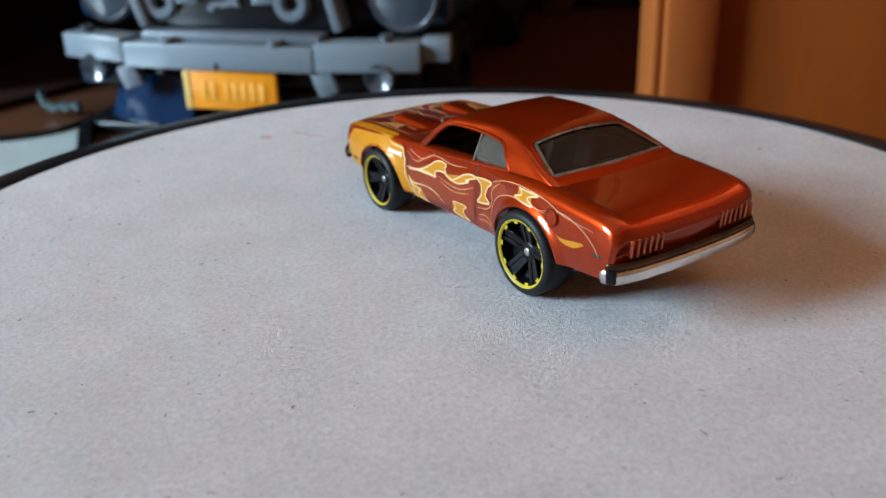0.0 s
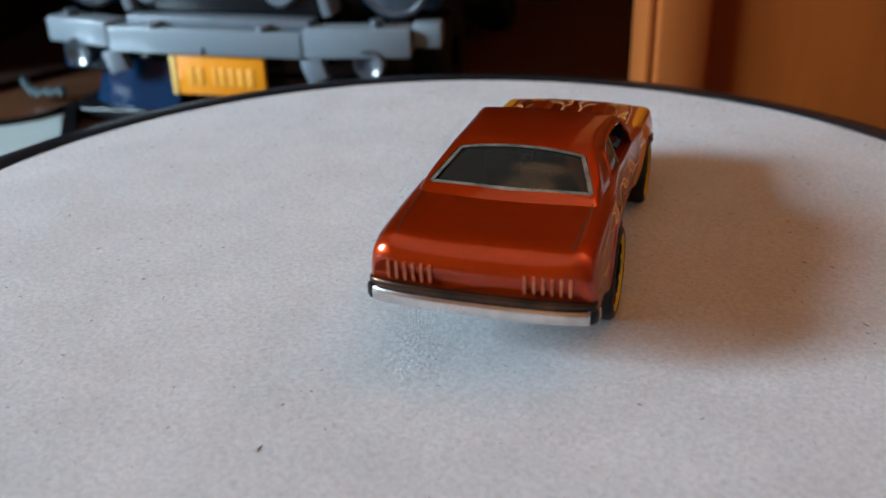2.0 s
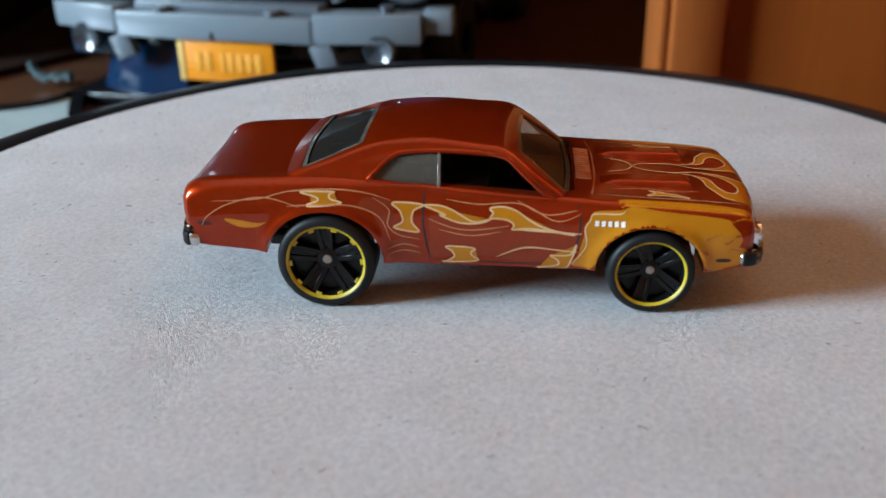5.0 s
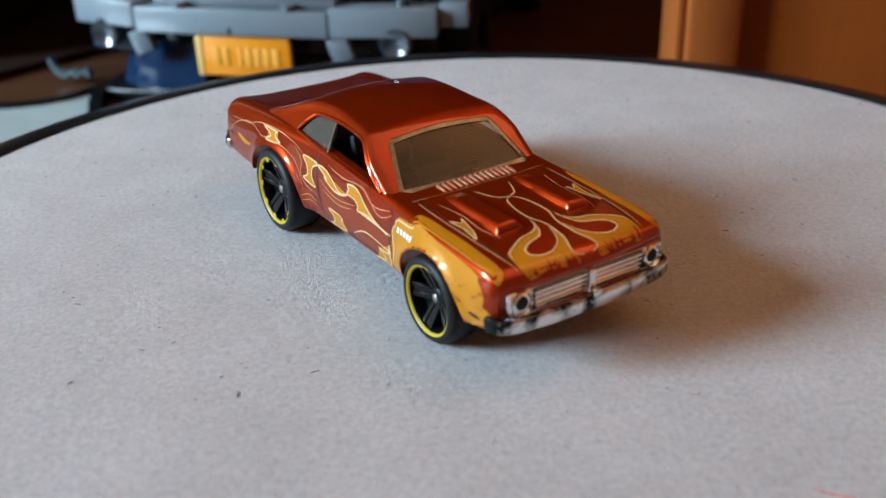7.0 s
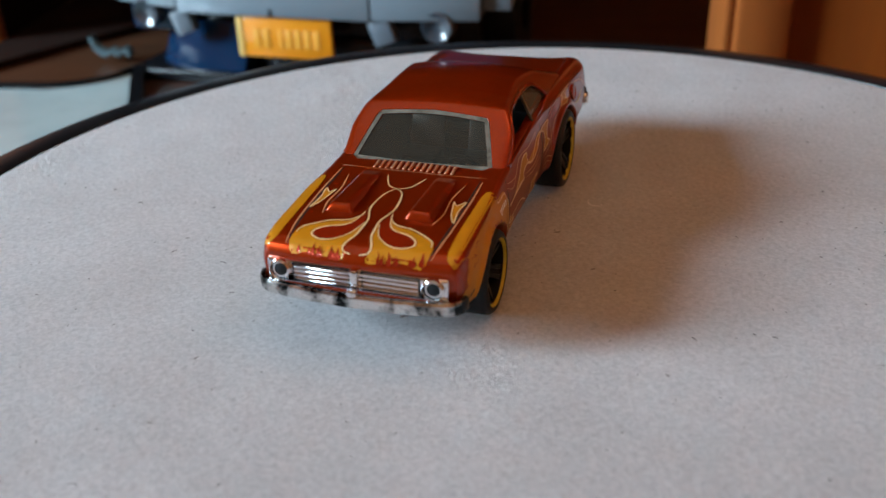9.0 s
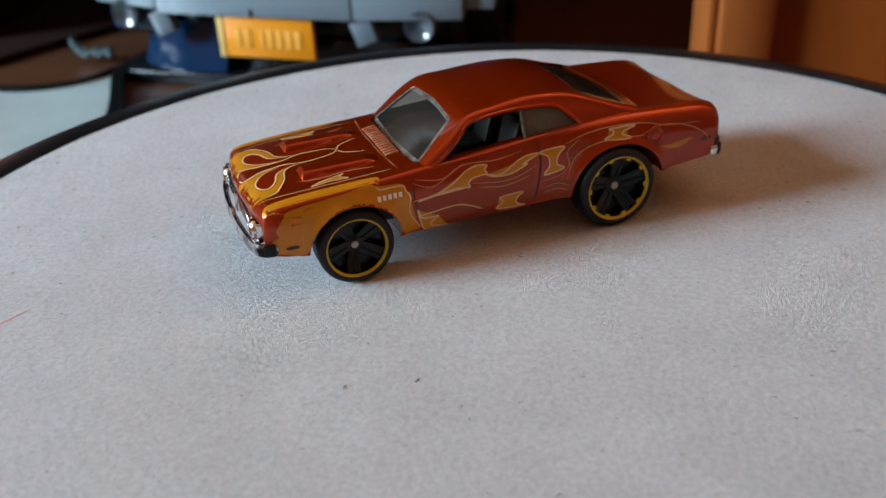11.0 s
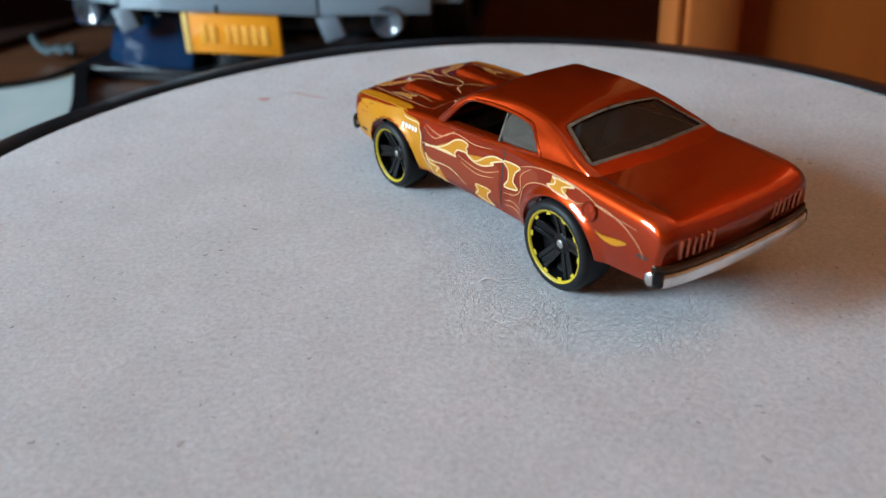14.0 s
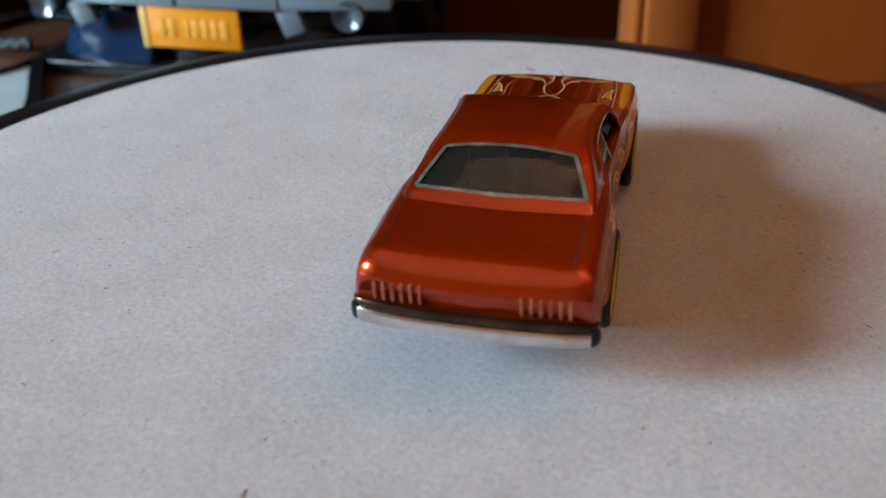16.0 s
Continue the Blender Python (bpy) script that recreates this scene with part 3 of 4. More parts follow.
def ink_line(points, w, plane, side, probe, lift, closed=False, steps=6):
    pts = rounded(points, steps, closed)
    n = len(pts)
    bm = bmesh.new()
    rows = []
    for i, p in enumerate(pts):
        a, b = (pts[i - 1], pts[(i + 1) % n]) if closed else (pts[max(i - 1, 0)], pts[min(i + 1, n - 1)])
        d = Vector((b[0] - a[0], b[1] - a[1]))
        d.normalize()
        ww = w if closed else w * min(1, 0.35 + 3 * min(i, n - 1 - i) / n)
        rows.append((bm.verts.new((p[0] - d.y * ww / 2, p[1] + d.x * ww / 2, 0)), bm.verts.new((p[0] + d.y * ww / 2, p[1] - d.x * ww / 2, 0))))
    for a, b in list(zip(rows, rows[1:])) + ([(rows[-1], rows[0])] if closed else []):
        bm.faces.new((a[0], a[1], b[1], b[0]))
    lay(bm, plane, side, probe, lift)
    return bm


def lay(bm, plane, side, probe, lift):
    lost = []
    for v in bm.verts:
        a, b = v.co.x, v.co.y
        if plane == "side":
            hit = probe(Vector((a, side * 30, b)), Vector((0, -side, 0)))
        elif plane == "top":
            hit = probe(Vector((a, side * b, 40)), Vector((0, 0, -1)))
        else:
            hit = probe(Vector((-60, a, b)), Vector((1, 0, 0)))
        if hit is None or (plane == "side" and abs(hit[0].y) < 9):
            lost.append(v)
        else:
            v.co = hit[0] + hit[1] * lift
    bmesh.ops.delete(bm, geom=lost, context="VERTS")
    bmesh.ops.recalc_face_normals(bm, faces=bm.faces)
    return bm


def raised_line(points, r, side, probe):
    """A rounded bead that follows a closed line over the car's side."""
    path = []
    for x, z in points:
        hit = probe(Vector((x, side * 30, z)), Vector((0, -side, 0)))
        if hit is not None:
            path.append((hit[0], hit[1]))
    bm = bmesh.new()
    n = len(path)
    rings = []
    for i, (p, up) in enumerate(path):
        along = (path[(i + 1) % n][0] - path[i - 1][0]).normalized()
        across = along.cross(up).normalized()
        rings.append([bm.verts.new(p + across * r * math.cos(a) + up * (r * math.sin(a) - 0.3 * r)) for a in (0, 0.8, 1.57, 2.35, 3.14, 4.71)])
    for i in range(n):
        a, b = rings[i], rings[(i + 1) % n]
        for k in range(6):
            bm.faces.new((a[k], a[(k + 1) % 6], b[(k + 1) % 6], b[k]))
    bmesh.ops.recalc_face_normals(bm, faces=bm.faces)
    return bm


# flame outlines on the side, (x, z)
FENDER = ([(31.4, 11.4), (30.6, 12.2), (30.0, 12.9), (26.6, 13.4), (22.4, 13.8), (18.3, 14.3), (16.9, 13.9), (13.6, 13.6), (13.1, 12.5), (12.5, 11.4), (12.6, 9.0), (11.0, 6.1), (12.9, 5.7)]
          + [(20.8 - 7.55 * math.cos(math.pi * i / 9), 5.6 + 6.9 * math.sin(math.pi * i / 9)) for i in range(10)]
          + [(30.3, 6.3), (32.2, 6.9), (33.0, 8.0), (32.4, 9.1), (31.6, 9.4), (31.9, 10.4)])
FENDER_TOP = [(17.4, 12.8), (16.6, 11.4), (18.6, 11.0), (22.0, 10.9), (25.5, 10.8), (29.0, 10.8), (32.2, 10.9), (33.1, 11.5), (33.0, 12.3), (30.6, 12.85), (28, 12.95), (23, 12.95)]
FLAME_UPPER = [(11.4, 10.5), (8.0, 11.2), (5.8, 12.2), (3.9, 13.5), (2.2, 14.0), (0.6, 13.8), (1.0, 13.2), (0.6, 12.6), (1.7, 12.5), (2.9, 12.3), (3.6, 11.7), (3.4, 11.1), (4.5, 11.2), (6.4, 11.2)]
FLAME_TONGUE = [(0.8, 12.5), (-1.0, 12.0), (-2.3, 12.4), (-4.1, 13.5), (-5.8, 14.1), (-7.7, 14.1), (-6.3, 13.5), (-5.0, 12.9), (-5.8, 12.9), (-3.6, 12.0), (-1.8, 11.8), (-0.3, 12.0)]
FLAME_FRONT = [(11.5, 9.2), (10.8, 7.7), (9.1, 7.5), (8.3, 7.5), (9.3, 6.7), (9.1, 5.9), (6.6, 5.5), (10.0, 5.4), (10.9, 6.7)]
FLAME_LOW = [(-1.3, 8.2), (-2.2, 8.5), (-5.0, 8.6), (-4.3, 7.9), (-4.0, 7.1), (-4.7, 6.4), (-5.5, 6.2), (-2.7, 6.2), (-0.9, 6.5), (-1.7, 7.2), (-1.8, 7.8)]
FLAME_MID = [(-7.9, 14.2), (-11.7, 14.5), (-10.8, 13.4), (-10.5, 12.0), (-11.6, 11.2), (-8.5, 10.6), (-9.3, 11.9), (-9.1, 13.4)]
FLAME_REAR = [(-19.1, 16.0), (-23.3, 16.0), (-21.5, 15.4), (-21.1, 14.9), (-22.5, 14.2), (-18.2, 14.5), (-19.5, 15.1), (-19.6, 15.7)]
RUST_DOOR = [(12.1, 10.2), (8.1, 10.8), (3.7, 11.0), (0.5, 11.4), (-3.0, 11.9), (-6.8, 12.9), (-7.0, 9.8), (-7.0, 7.2), (-5.0, 7.0), (-3.9, 7.6), (-5.2, 9.3), (-0.9, 9.1), (-1.3, 7.5), (0.6, 7.2), (2.5, 7.4), (5.5, 8.6), (9.1, 8.4), (11.4, 8.5)]
RUST_FRONT = [(9.2, 6.6), (8.8, 7.8), (7.2, 8.3), (4.5, 8.0), (2.0, 6.9), (3.5, 6.5), (6.5, 6.3)]
RUST_TAIL = [(-8.0, 10.0), (-11.4, 10.6), (-13.5, 12.8), (-16.0, 14.0), (-15.2, 15.2), (-12.4, 14.9), (-11.6, 13.4), (-12.0, 11.4), (-9.2, 8.9), (-8.2, 7.2), (-12.1, 7.0), (-12.6, 9.2)]
RED_TOP = [(11.8, 13.9), (11.2, 12.4), (8.0, 12.0), (5.5, 13.3), (2.4, 14.4), (-2, 14.6), (2, 14.9), (8, 14.2)]
# flame outlines on the hood, (x, y), for one half
HOOD_YELLOW = [(27.2, 1.9), (28.2, 3.2), (28.6, 5.2), (29.6, 7.2), (30.4, 8.7), (33.7, 8.7), (34.0, 6.0), (34.3, 3.5), (34.4, 1.5), (33.6, 1.7), (32.4, 1.4), (30.4, 0.85), (28.4, 0.8)]
HOOD_DROP = [(28.3, 1.0), (30.8, 1.9), (32.2, 3.6), (32.4, 5.2), (31.7, 6.5), (30.6, 6.4), (29.7, 5.1), (29.1, 3.2), (27.7, 2.2), (25.9, 1.9)]
HOOD_DROP_LINE = [(31.4, 8.7), (30.2, 8.3), (29.2, 6.8), (28.4, 5.2), (28.0, 3.2), (26.8, 2.0), (25.6, 1.8)]
HOOD_ARCH = [(34.0, 0.6), (33.7, 1.6), (32.8, 1.7), (31.0, 1.0), (29.6, 0.85), (27.4, 0.8), (24.5, 1.6), (20.6, 1.1), (19.2, 0.0)]
HOOD_HORN = [(19.2, 0.0), (18.4, 1.5), (15.6, 2.7)]
HOOD_SIDE = [(20.6, 8.1), (21.4, 8.7), (20.3, 9.6), (22.8, 9.3), (25.6, 9.6), (24.0, 8.8), (22.2, 8.4)]


def toy_car():
    car = empty("toy_car", "orange metallic toy car with yellow flame decals on white felt", "toy car")
    low = carve(lower_body(), [prism([(-23.6, -9.9), (-15.5, -10.6), (9.5, -10.6), (11.2, -9.0), (11.2, 9.0), (9.5, 10.6), (-15.5, 10.6), (-23.6, 9.9)], 8.0, 30.0, "z")])
    from_low = low.copy()
    cab_outer = cabin_solid()
    from_cab = cab_outer.copy()
    from mathutils.bvhtree import BVHTree
    trees = [BVHTree.FromBMesh(from_low), BVHTree.FromBMesh(from_cab)]
    probe = surface_probe(trees)
    cab = carve(cab_outer, [cabin_solid(0.8, -26.5, 12.2, 10.0), prism(SIDE_WINDOW, -30, 30, "y"), prism(WINDSHIELD, 12.0, 30, "z"), prism(REAR_WINDOW, 12.0, 30, "z")])
    for bm in (low, cab):
        for f in bm.faces:
            c = f.calc_center_median()
            axis = Vector((min(max(c.x, -14), 2), 0, 15.5 if bm is cab else 14))
            deep = abs(c.y) < cabin_half(c.x, c.z) - 0.5 and c.z < cabin_top(c.x, c.y) - 0.5
            if (c - axis).dot(f.normal) < -0.05 and (bm is cab and deep or bm is low and abs(c.y) < 10.7 and c.z > 7.9 and -23.7 < c.x < 11.3):
                f.material_index = 1
    part("body", low, PAINT, car, "orange metallic painted body", sharp=35, inner=INTERIOR)
    part("roof", cab, PAINT, car, "orange metallic painted roof", sharp=35, inner=INTERIOR)
    # glass
    for name, foot in (("windshield", WINDSHIELD), ("rear_window", REAR_WINDOW)):
        bm = bmesh.new()
        xs0, xs1 = min(p[0] for p in foot) - 0.4, max(p[0] for p in foot) + 0.4
        rows = []
        for i in range(13):
            x = xs0 + (xs1 - xs0) * i / 12
            half = np.interp(x, [4.0, 10.5], [8.2, 10.6]) if x > 0 else np.interp(x, [-23.6, -15.8], [11.2, 8.7])
            rows.append([bm.verts.new((x, half * (k / 8 - 1), cabin_top(x, half * (k / 8 - 1)) - 0.3)) for k in range(17)])
        for a, b in zip(rows, rows[1:]):
            for k in range(16):
                bm.faces.new((a[k], b[k], b[k + 1], a[k + 1]))
        part(name, bm, GLASS, car, "smoked clear plastic " + name.replace("_", " "))
        mid = (max(p[0] for p in foot) + min(p[0] for p in foot)) / 2
        inset = [(mid + (x - mid) * 0.91, y * 0.955) for x, y in foot]
        bm = ink_line(inset, 0.6, "top", 1, probe, -0.08, closed=True, steps=5)
        part("window_trim", bm, CLEAR_TRIM, car, "dull grey window edge")
    for s in (1, -1):
        bm = bmesh.new()
        rows = []
        for i in range(9):
            x = -14.4 + 8.6 * i / 8
            rows.append([bm.verts.new((x, s * (cabin_half(x, z) - 0.45), z)) for z in np.linspace(15.6, 20.7, 8)])
        for a, b in zip(rows, rows[1:]):
            for k in range(7):
                quad = (a[k], a[k + 1], b[k + 1], b[k])
                bm.faces.new(quad if s > 0 else quad[::-1])
        part("quarter_window", bm, GLASS_CLEAR, car, "clear plastic rear side window")
        bm = bmesh.new()
        m = Matrix.Translation((-5.9, s * 11.0, 18.0)) @ Matrix.Rotation(s * 0.42, 4, "X")
        box(bm, -0.22, 0.22, -0.25, 0.25, -2.3, 2.3, 0.08, m, 1)
        surround = [(-3 + (x + 3) * 1.03, 18.1 + (z - 18.1) * 1.1) for x, z in SIDE_WINDOW]
        part("window_surround", raised_line(surround, 0.32, s, probe), PAINT, car, "raised painted edge round the side window")
        part("window_pillar", bm, CLEAR_TRIM, car, "grey divider between the side windows")
    # interior
    bm = bmesh.new()
    box(bm, -33, 32, -9.4, 9.4, 6.4, 9.0, 0.8)
    box(bm, -38.6, 33, -9.0, 9.0, 8.8, 9.6, 0.2)
    part("chassis", bm, BLACK_PLASTIC, car, "black plastic underbody")
    for y in (4.6, -4.6):
        bm = bmesh.new()
        box(bm, -6, 0, y - 2.8, y + 2.8, 8.4, 11.2, 0.8)
        box(bm, -0.8, 0.8, y - 2.8, y + 2.8, 0, 8.0, 0.7, Matrix.Translation((-5.8, 0, 9.6)) @ Matrix.Rotation(-0.25, 4, "Y"))
        part("seat", bm, INTERIOR, car)
    bm = bmesh.new()
    box(bm, -15, -9, -9, 9, 8.4, 12.0, 0.8)
    box(bm, -23.4, -14, -9.6, 9.6, 10.0, 14.6, 0.5)
    part("rear_seat", bm, INTERIOR, car)
    bm = bmesh.new()
    box(bm, 6.0, 11.5, -9.6, 9.6, 9.5, 13.2, 0.7)
    part("dashboard", bm, INTERIOR, car)
    bm = bmesh.new()
    m = Matrix.Translation((4.2, 4.4, 13.0)) @ Matrix.Rotation(-0.9, 4, "Y")
    ring = []
    for i in range(24):
        a = 2 * math.pi * i / 24
        ring.append([bm.verts.new(m @ Vector(((2.0 + 0.25 * math.cos(b)) * math.cos(a), (2.0 + 0.25 * math.cos(b)) * math.sin(a), 0.25 * math.sin(b)))) for b in (0, 1.57, 3.14, 4.71)])
    for i in range(24):
        for k in range(4):
            bm.faces.new((ring[i][k], ring[(i + 1) % 24][k], ring[(i + 1) % 24][(k + 1) % 4], ring[i][(k + 1) % 4]))
    box(bm, -0.2, 0.2, -1.9, 1.9, -0.15, 0.15, 0, m)
    box(bm, -0.3, 0.3, -0.3, 0.3, -4.0, 0.1, 0, m)
    part("steering_wheel", bm, INTERIOR, car, "dark grey steering wheel")
    # wheels
    for s in (1, -1):
        wheel(car, 21.0, s, 13.9, 5.6, 4.6, False, 0.4 + s)
        wheel(car, -20.5, s, 14.5, 6.45, 5.2, True, 0.9 * s)
        for x, z in ((-14.6, 9.6), (26.0, 8.9)):
            part("axle_clip", box(bmesh.new(), x - 0.5, x + 0.5, s * 11.6 - 0.4, s * 11.6 + 0.4, z - 1.3, z + 1.3, 0.15), CHROME, car, "bright metal tab inside the wheel arch")
    # bumpers, grille and lamps
    bm = bmesh.new()
    bar(bm, [(31.9, 13.0), (33.4, 12.8), (34.5, 11.7), (35.2, 8), (35.55, 3), (35.6, 0)], 6.75, 8.65, 0.9)
    part("front_bumper", bm, CHROME_PATCHY, car, "chrome front bumper with black patches")
    bm = bmesh.new()
    bar(bm, [(-36.8, 13.95), (-38.1, 13.7), (-39.05, 12.5), (-39.75, 8), (-40.0, 0)], 8.4, 10.3, 1.0)
    part("rear_bumper", bm, CHROME_REAR, car, "chrome rear bumper with dark ends")
    bm = bmesh.new()
    bar(bm, [(-37.5, 13.65), (-38.2, 13.45), (-38.8, 12.4), (-39.5, 8), (-39.75, 0)], 10.2, 11.3, 0.9)
    part("bumper_lip", bm, BUMPER_DARK, car, "upper bumper edge with the dark reflection in its colour")
    g = box(bmesh.new(), 33.2, 34.75, -11.6, 11.6, 8.3, 11.3, 0.25)
    grille = part("grille", g, CHROME, car, "chrome grille")
    for z in (8.95, 9.55, 10.15, 10.7):
        part("grille_bar", box(bmesh.new(), 34.6, 35.05, -8.0, 8.0, z - 0.12, z + 0.12, 0.05, None, 1), CHROME, grille)
    part("grille_divider", box(bmesh.new(), 34.6, 35.5, -0.5, 0.5, 8.4, 11.35, 0.2), CHROME, grille)
    grille.location.x = -0.45 * MM
    part("emblem", box(bmesh.new(), 35.2, 36.0, -0.7, 0.7, 8.1, 9.2, 0.3), CHROME, car, "small chrome emblem on the bumper")
    for s in (1, -1):
        bm = bmesh.new()
        lathe(bm, [(1.45, 0.0), (1.45, 0.55), (1.25, 0.75), (1.05, 0.35), (0.7, 0.3)], 28,
              Matrix.Translation((34.1, s * 9.8, 9.95)) @ Matrix.Rotation(math.pi / 2, 4, "Y"))
        lamp = part("headlight", bm, CHROME, car, "round chrome headlight")
        bm = bmesh.new()
        lathe(bm, [(0.85, 0.28), (0.8, 0.4), (0.5, 0.52), (0.01, 0.58)], 24, Matrix.Translation((34.1, s * 9.8, 9.95)) @ Matrix.Rotation(math.pi / 2, 4, "Y"))
        part("lens", bm, TYRE, lamp, "dark headlight lens")
        for y0, y1, z0, z1 in ((0.9, 8.0, 10.95, 11.15), (0.9, 8.0, 8.52, 8.72), (8.0, 8.22, 8.5, 11.15), (0.75, 0.95, 8.5, 11.15)):
            part("grille_gap", box(bmesh.new(), 34.6, 34.83, min(s * y0, s * y1), max(s * y0, s * y1), z0, z1), BLACK_PLASTIC, grille, "dark gap in the grille")
    # dark ends of the bumpers
    for s in (1, -1):
        bm = box(bmesh.new(), -0.9, 0.9, -0.45, 0.45, -0.95, 0.95, 0.35, Matrix.Translation((33.0, s * 12.95, 7.7)) @ Matrix.Rotation(-s * 0.25, 4, "Z"))
        part("bumper_cap", bm, BLACK_PLASTIC, car, "worn black bumper end")
        bm = box(bmesh.new(), -0.8, 0.8, -0.6, 0.6, -1.05, 1.05, 0.5, Matrix.Translation((-38.45, s * 13.55, 9.45)) @ Matrix.Rotation(s * 0.7, 4, "Z"))
        part("bumper_cap", bm, BLACK_PLASTIC, car, "worn black bumper end")
    # tail lamp louvres
    for s in (1, -1):
        for i in range(6):
            y = s * (5.7 + 1.06 * i)
            hit = probe(Vector((-60, y, 13.0)), Vector((1, 0, 0)))
            bm = box(bmesh.new(), -0.46, 0.5, -0.26, 0.26, -1.3, 1.3, 0.2, Matrix.Translation(hit[0]) @ Matrix.Rotation(-0.09, 4, "Y"))
            part("tail_lamp_rib", bm, TAIL_RIB, car, "tail lamp rib, lighter than the body paint")
    # vent slots in front of the windshield
    for i in range(14):
        y = -5.5 + 11 * i / 13
        hit = probe(Vector((12.5, y, 40)), Vector((0, 0, -1)))
        bm = box(bmesh.new(), -1.05, 1.05, -0.2, 0.2, -0.1, 0.22, 0.08, Matrix.Translation(hit[0]) @ Matrix.Rotation(0.12, 4, "Y"), 1)
        part("vent_rib", bm, VENT, car)
    # fuel cap
    bm = bmesh.new()
    hit = probe(Vector((-26.6, 30, 14.0)), Vector((0, -1, 0)))
    lathe(bm, [(1.35, -0.2), (1.35, 0.25), (1.2, 0.38), (1.0, 0.3), (0.9, 0.22), (0.01, 0.3)], 28, Matrix.Translation(hit[0]) @ Matrix.Rotation(-math.pi / 2 + 0.12, 4, "X"))
    part("fuel_cap", bm, PAINT, car, "round raised fuel cap")
    # seams
    for s in (1, -1):
        for line, w in (([(11.6, 14.6), (11.9, 11.5), (11.3, 8.5), (10.2, 5.9)], 0.28), ([(-7.6, 16.2), (-7.9, 12), (-7.1, 6.6)], 0.32), ([(-7.1, 6.6), (2, 6.15), (10.2, 5.95)], 0.2)):
            part("door_seam", ink_line(line, w, "side", s, probe, 0.03), SEAM, car, "dark seam round the door")
        part("hood_seam", ink_line([(14.0, 9.7), (20, 9.75), (28, 9.5), (33.6, 9.0)], 0.26, "top", s, probe, 0.03), SEAM, car, "dark seam along the hood")
        part("hood_edge", ink_line([(14.2, 10.05), (20, 10.1), (28, 9.85), (33.2, 9.3)], 0.2, "top", s, probe, 0.04), TAN, car, "worn pale edge along the hood")
        part("cowl_edge", ink_line([(14.0, 0), (13.9, 5), (13.3, 10.4)], 0.24, "top", s, probe, 0.05), CREAM_WORN, car, "worn pale edge of the hood")
        part("deck_seam", ink_line([(-24.5, 11.1), (-30, 11.1), (-37.2, 10.7)], 0.2, "top", s, probe, 0.03), SEAM, car, "dark seam along the boot lid")
        part("side_marker", ink_line([(-35.0, 11.6), (-36.9, 11.7)], 0.5, "side", s, probe, 0.03), SEAM, car, "small dark side marker")
    # flames
    for s in (1, -1):
        for k, (outline, mat) in enumerate(((RUST_DOOR, RUST), (RUST_FRONT, RUST), (RUST_TAIL, RUST), (RED_TOP, RED))):
            part("flame_shadow", ink_area(outline, "side", s, probe, 0.025 + 0.003 * k), mat, car, "dull red flame decal")
        part("fender_flame", ink_area(FENDER, "side", s, probe, 0.045, pull=0.4), YELLOW, car, "yellow flame decal over the front wing, scratched")
        part("fender_flame", ink_area(FENDER_TOP, "top", s, probe, 0.04, pull=0.4), YELLOW, car, "yellow flame decal over the front wing, scratched")
        part("side_marker", ink_line([(28.9, 7.5), (30.8, 7.5)], 0.55, "side", s, probe, 0.12), SEAM, car, "small dark side marker")
        for k, outline in enumerate((FLAME_UPPER, FLAME_TONGUE, FLAME_FRONT, FLAME_LOW, FLAME_MID, FLAME_REAR)):
            part("flame", ink_area(outline, "side", s, probe, 0.050 + 0.002 * k, pull=0.42), YELLOW, car, "yellow flame decal")
            part("flame_outline", ink_line(outline, 0.24, "side", s, probe, 0.070 + 0.002 * k, closed=True, steps=5), CREAM, car, "cream flame outline")
        for k, line in enumerate((
                [(17.4, 13.9), (16.7, 13.4), (13.6, 13.3), (13.1, 12.5), (12.5, 11.4), (12.7, 9.0), (11.0, 6.2)],
                [(12.1, 10.7), (8.0, 10.9), (3.8, 11.1)], [(11.7, 8.1), (9.4, 8.3), (5.0, 8.6), (1.4, 7.1)])):
            part("pinstripe", ink_line(line, 0.22, "side", s, probe, 0.080 + 0.002 * k), CREAM, car, "cream pinstripe")
        for k, line in enumerate((
                [(12.0, 13.3), (8.9, 12.3), (4.4, 14.4), (-0.8, 14.3), (-5.0, 14.9)], [(11.5, 13.7), (7.5, 13.1), (4, 14.8)],
                [(3.0, 11.6), (-1, 11.0), (-4, 11.2), (-7.2, 12.4)], [(2, 10.8), (-2, 10.2), (-6, 11.0)],
                [(-12.0, 14.8), (-15.5, 15.9), (-19.5, 16.3), (-24.9, 16.0), (-28.8, 15.0), (-34.8, 14.6)],
                [(-23.5, 14.0), (-28.1, 15.2), (-32.6, 14.3), (-35.4, 12.7), (-36.3, 11.4)],
                [(-12.1, 9.2), (-13.4, 12.6), (-17.0, 14.2), (-22.0, 14.3), (-25.1, 14.1)],
                [(-8.3, 9.6), (-11, 10.2), (-12.4, 11.6), (-12.2, 13.6), (-14.2, 15.2)], [(-8.4, 8.4), (-10.5, 8.9), (-12.6, 8.2)], [(-8.4, 7.6), (-10.5, 8.0), (-12.6, 7.4)])):
            part("pinstripe", ink_line(line, 0.15, "side", s, probe, 0.090 + 0.002 * k), TAN, car, "tan pinstripe")
        rng = random.Random(11 + s)
        for i in range(5):
            x, z = rng.uniform(27.0, 32.0), rng.uniform(8.0, 13.0)
            pts = [(x, z), (x + rng.uniform(-0.9, 0.9), z + rng.uniform(-0.5, 0.5)), (x + rng.uniform(-1.6, 1.6), z + rng.uniform(-0.7, 0.7))]
            part("scratch", ink_line(pts, rng.uniform(0.07, 0.18), "side", s, probe, 0.1), RUST, car, "dark scratch in the decal")
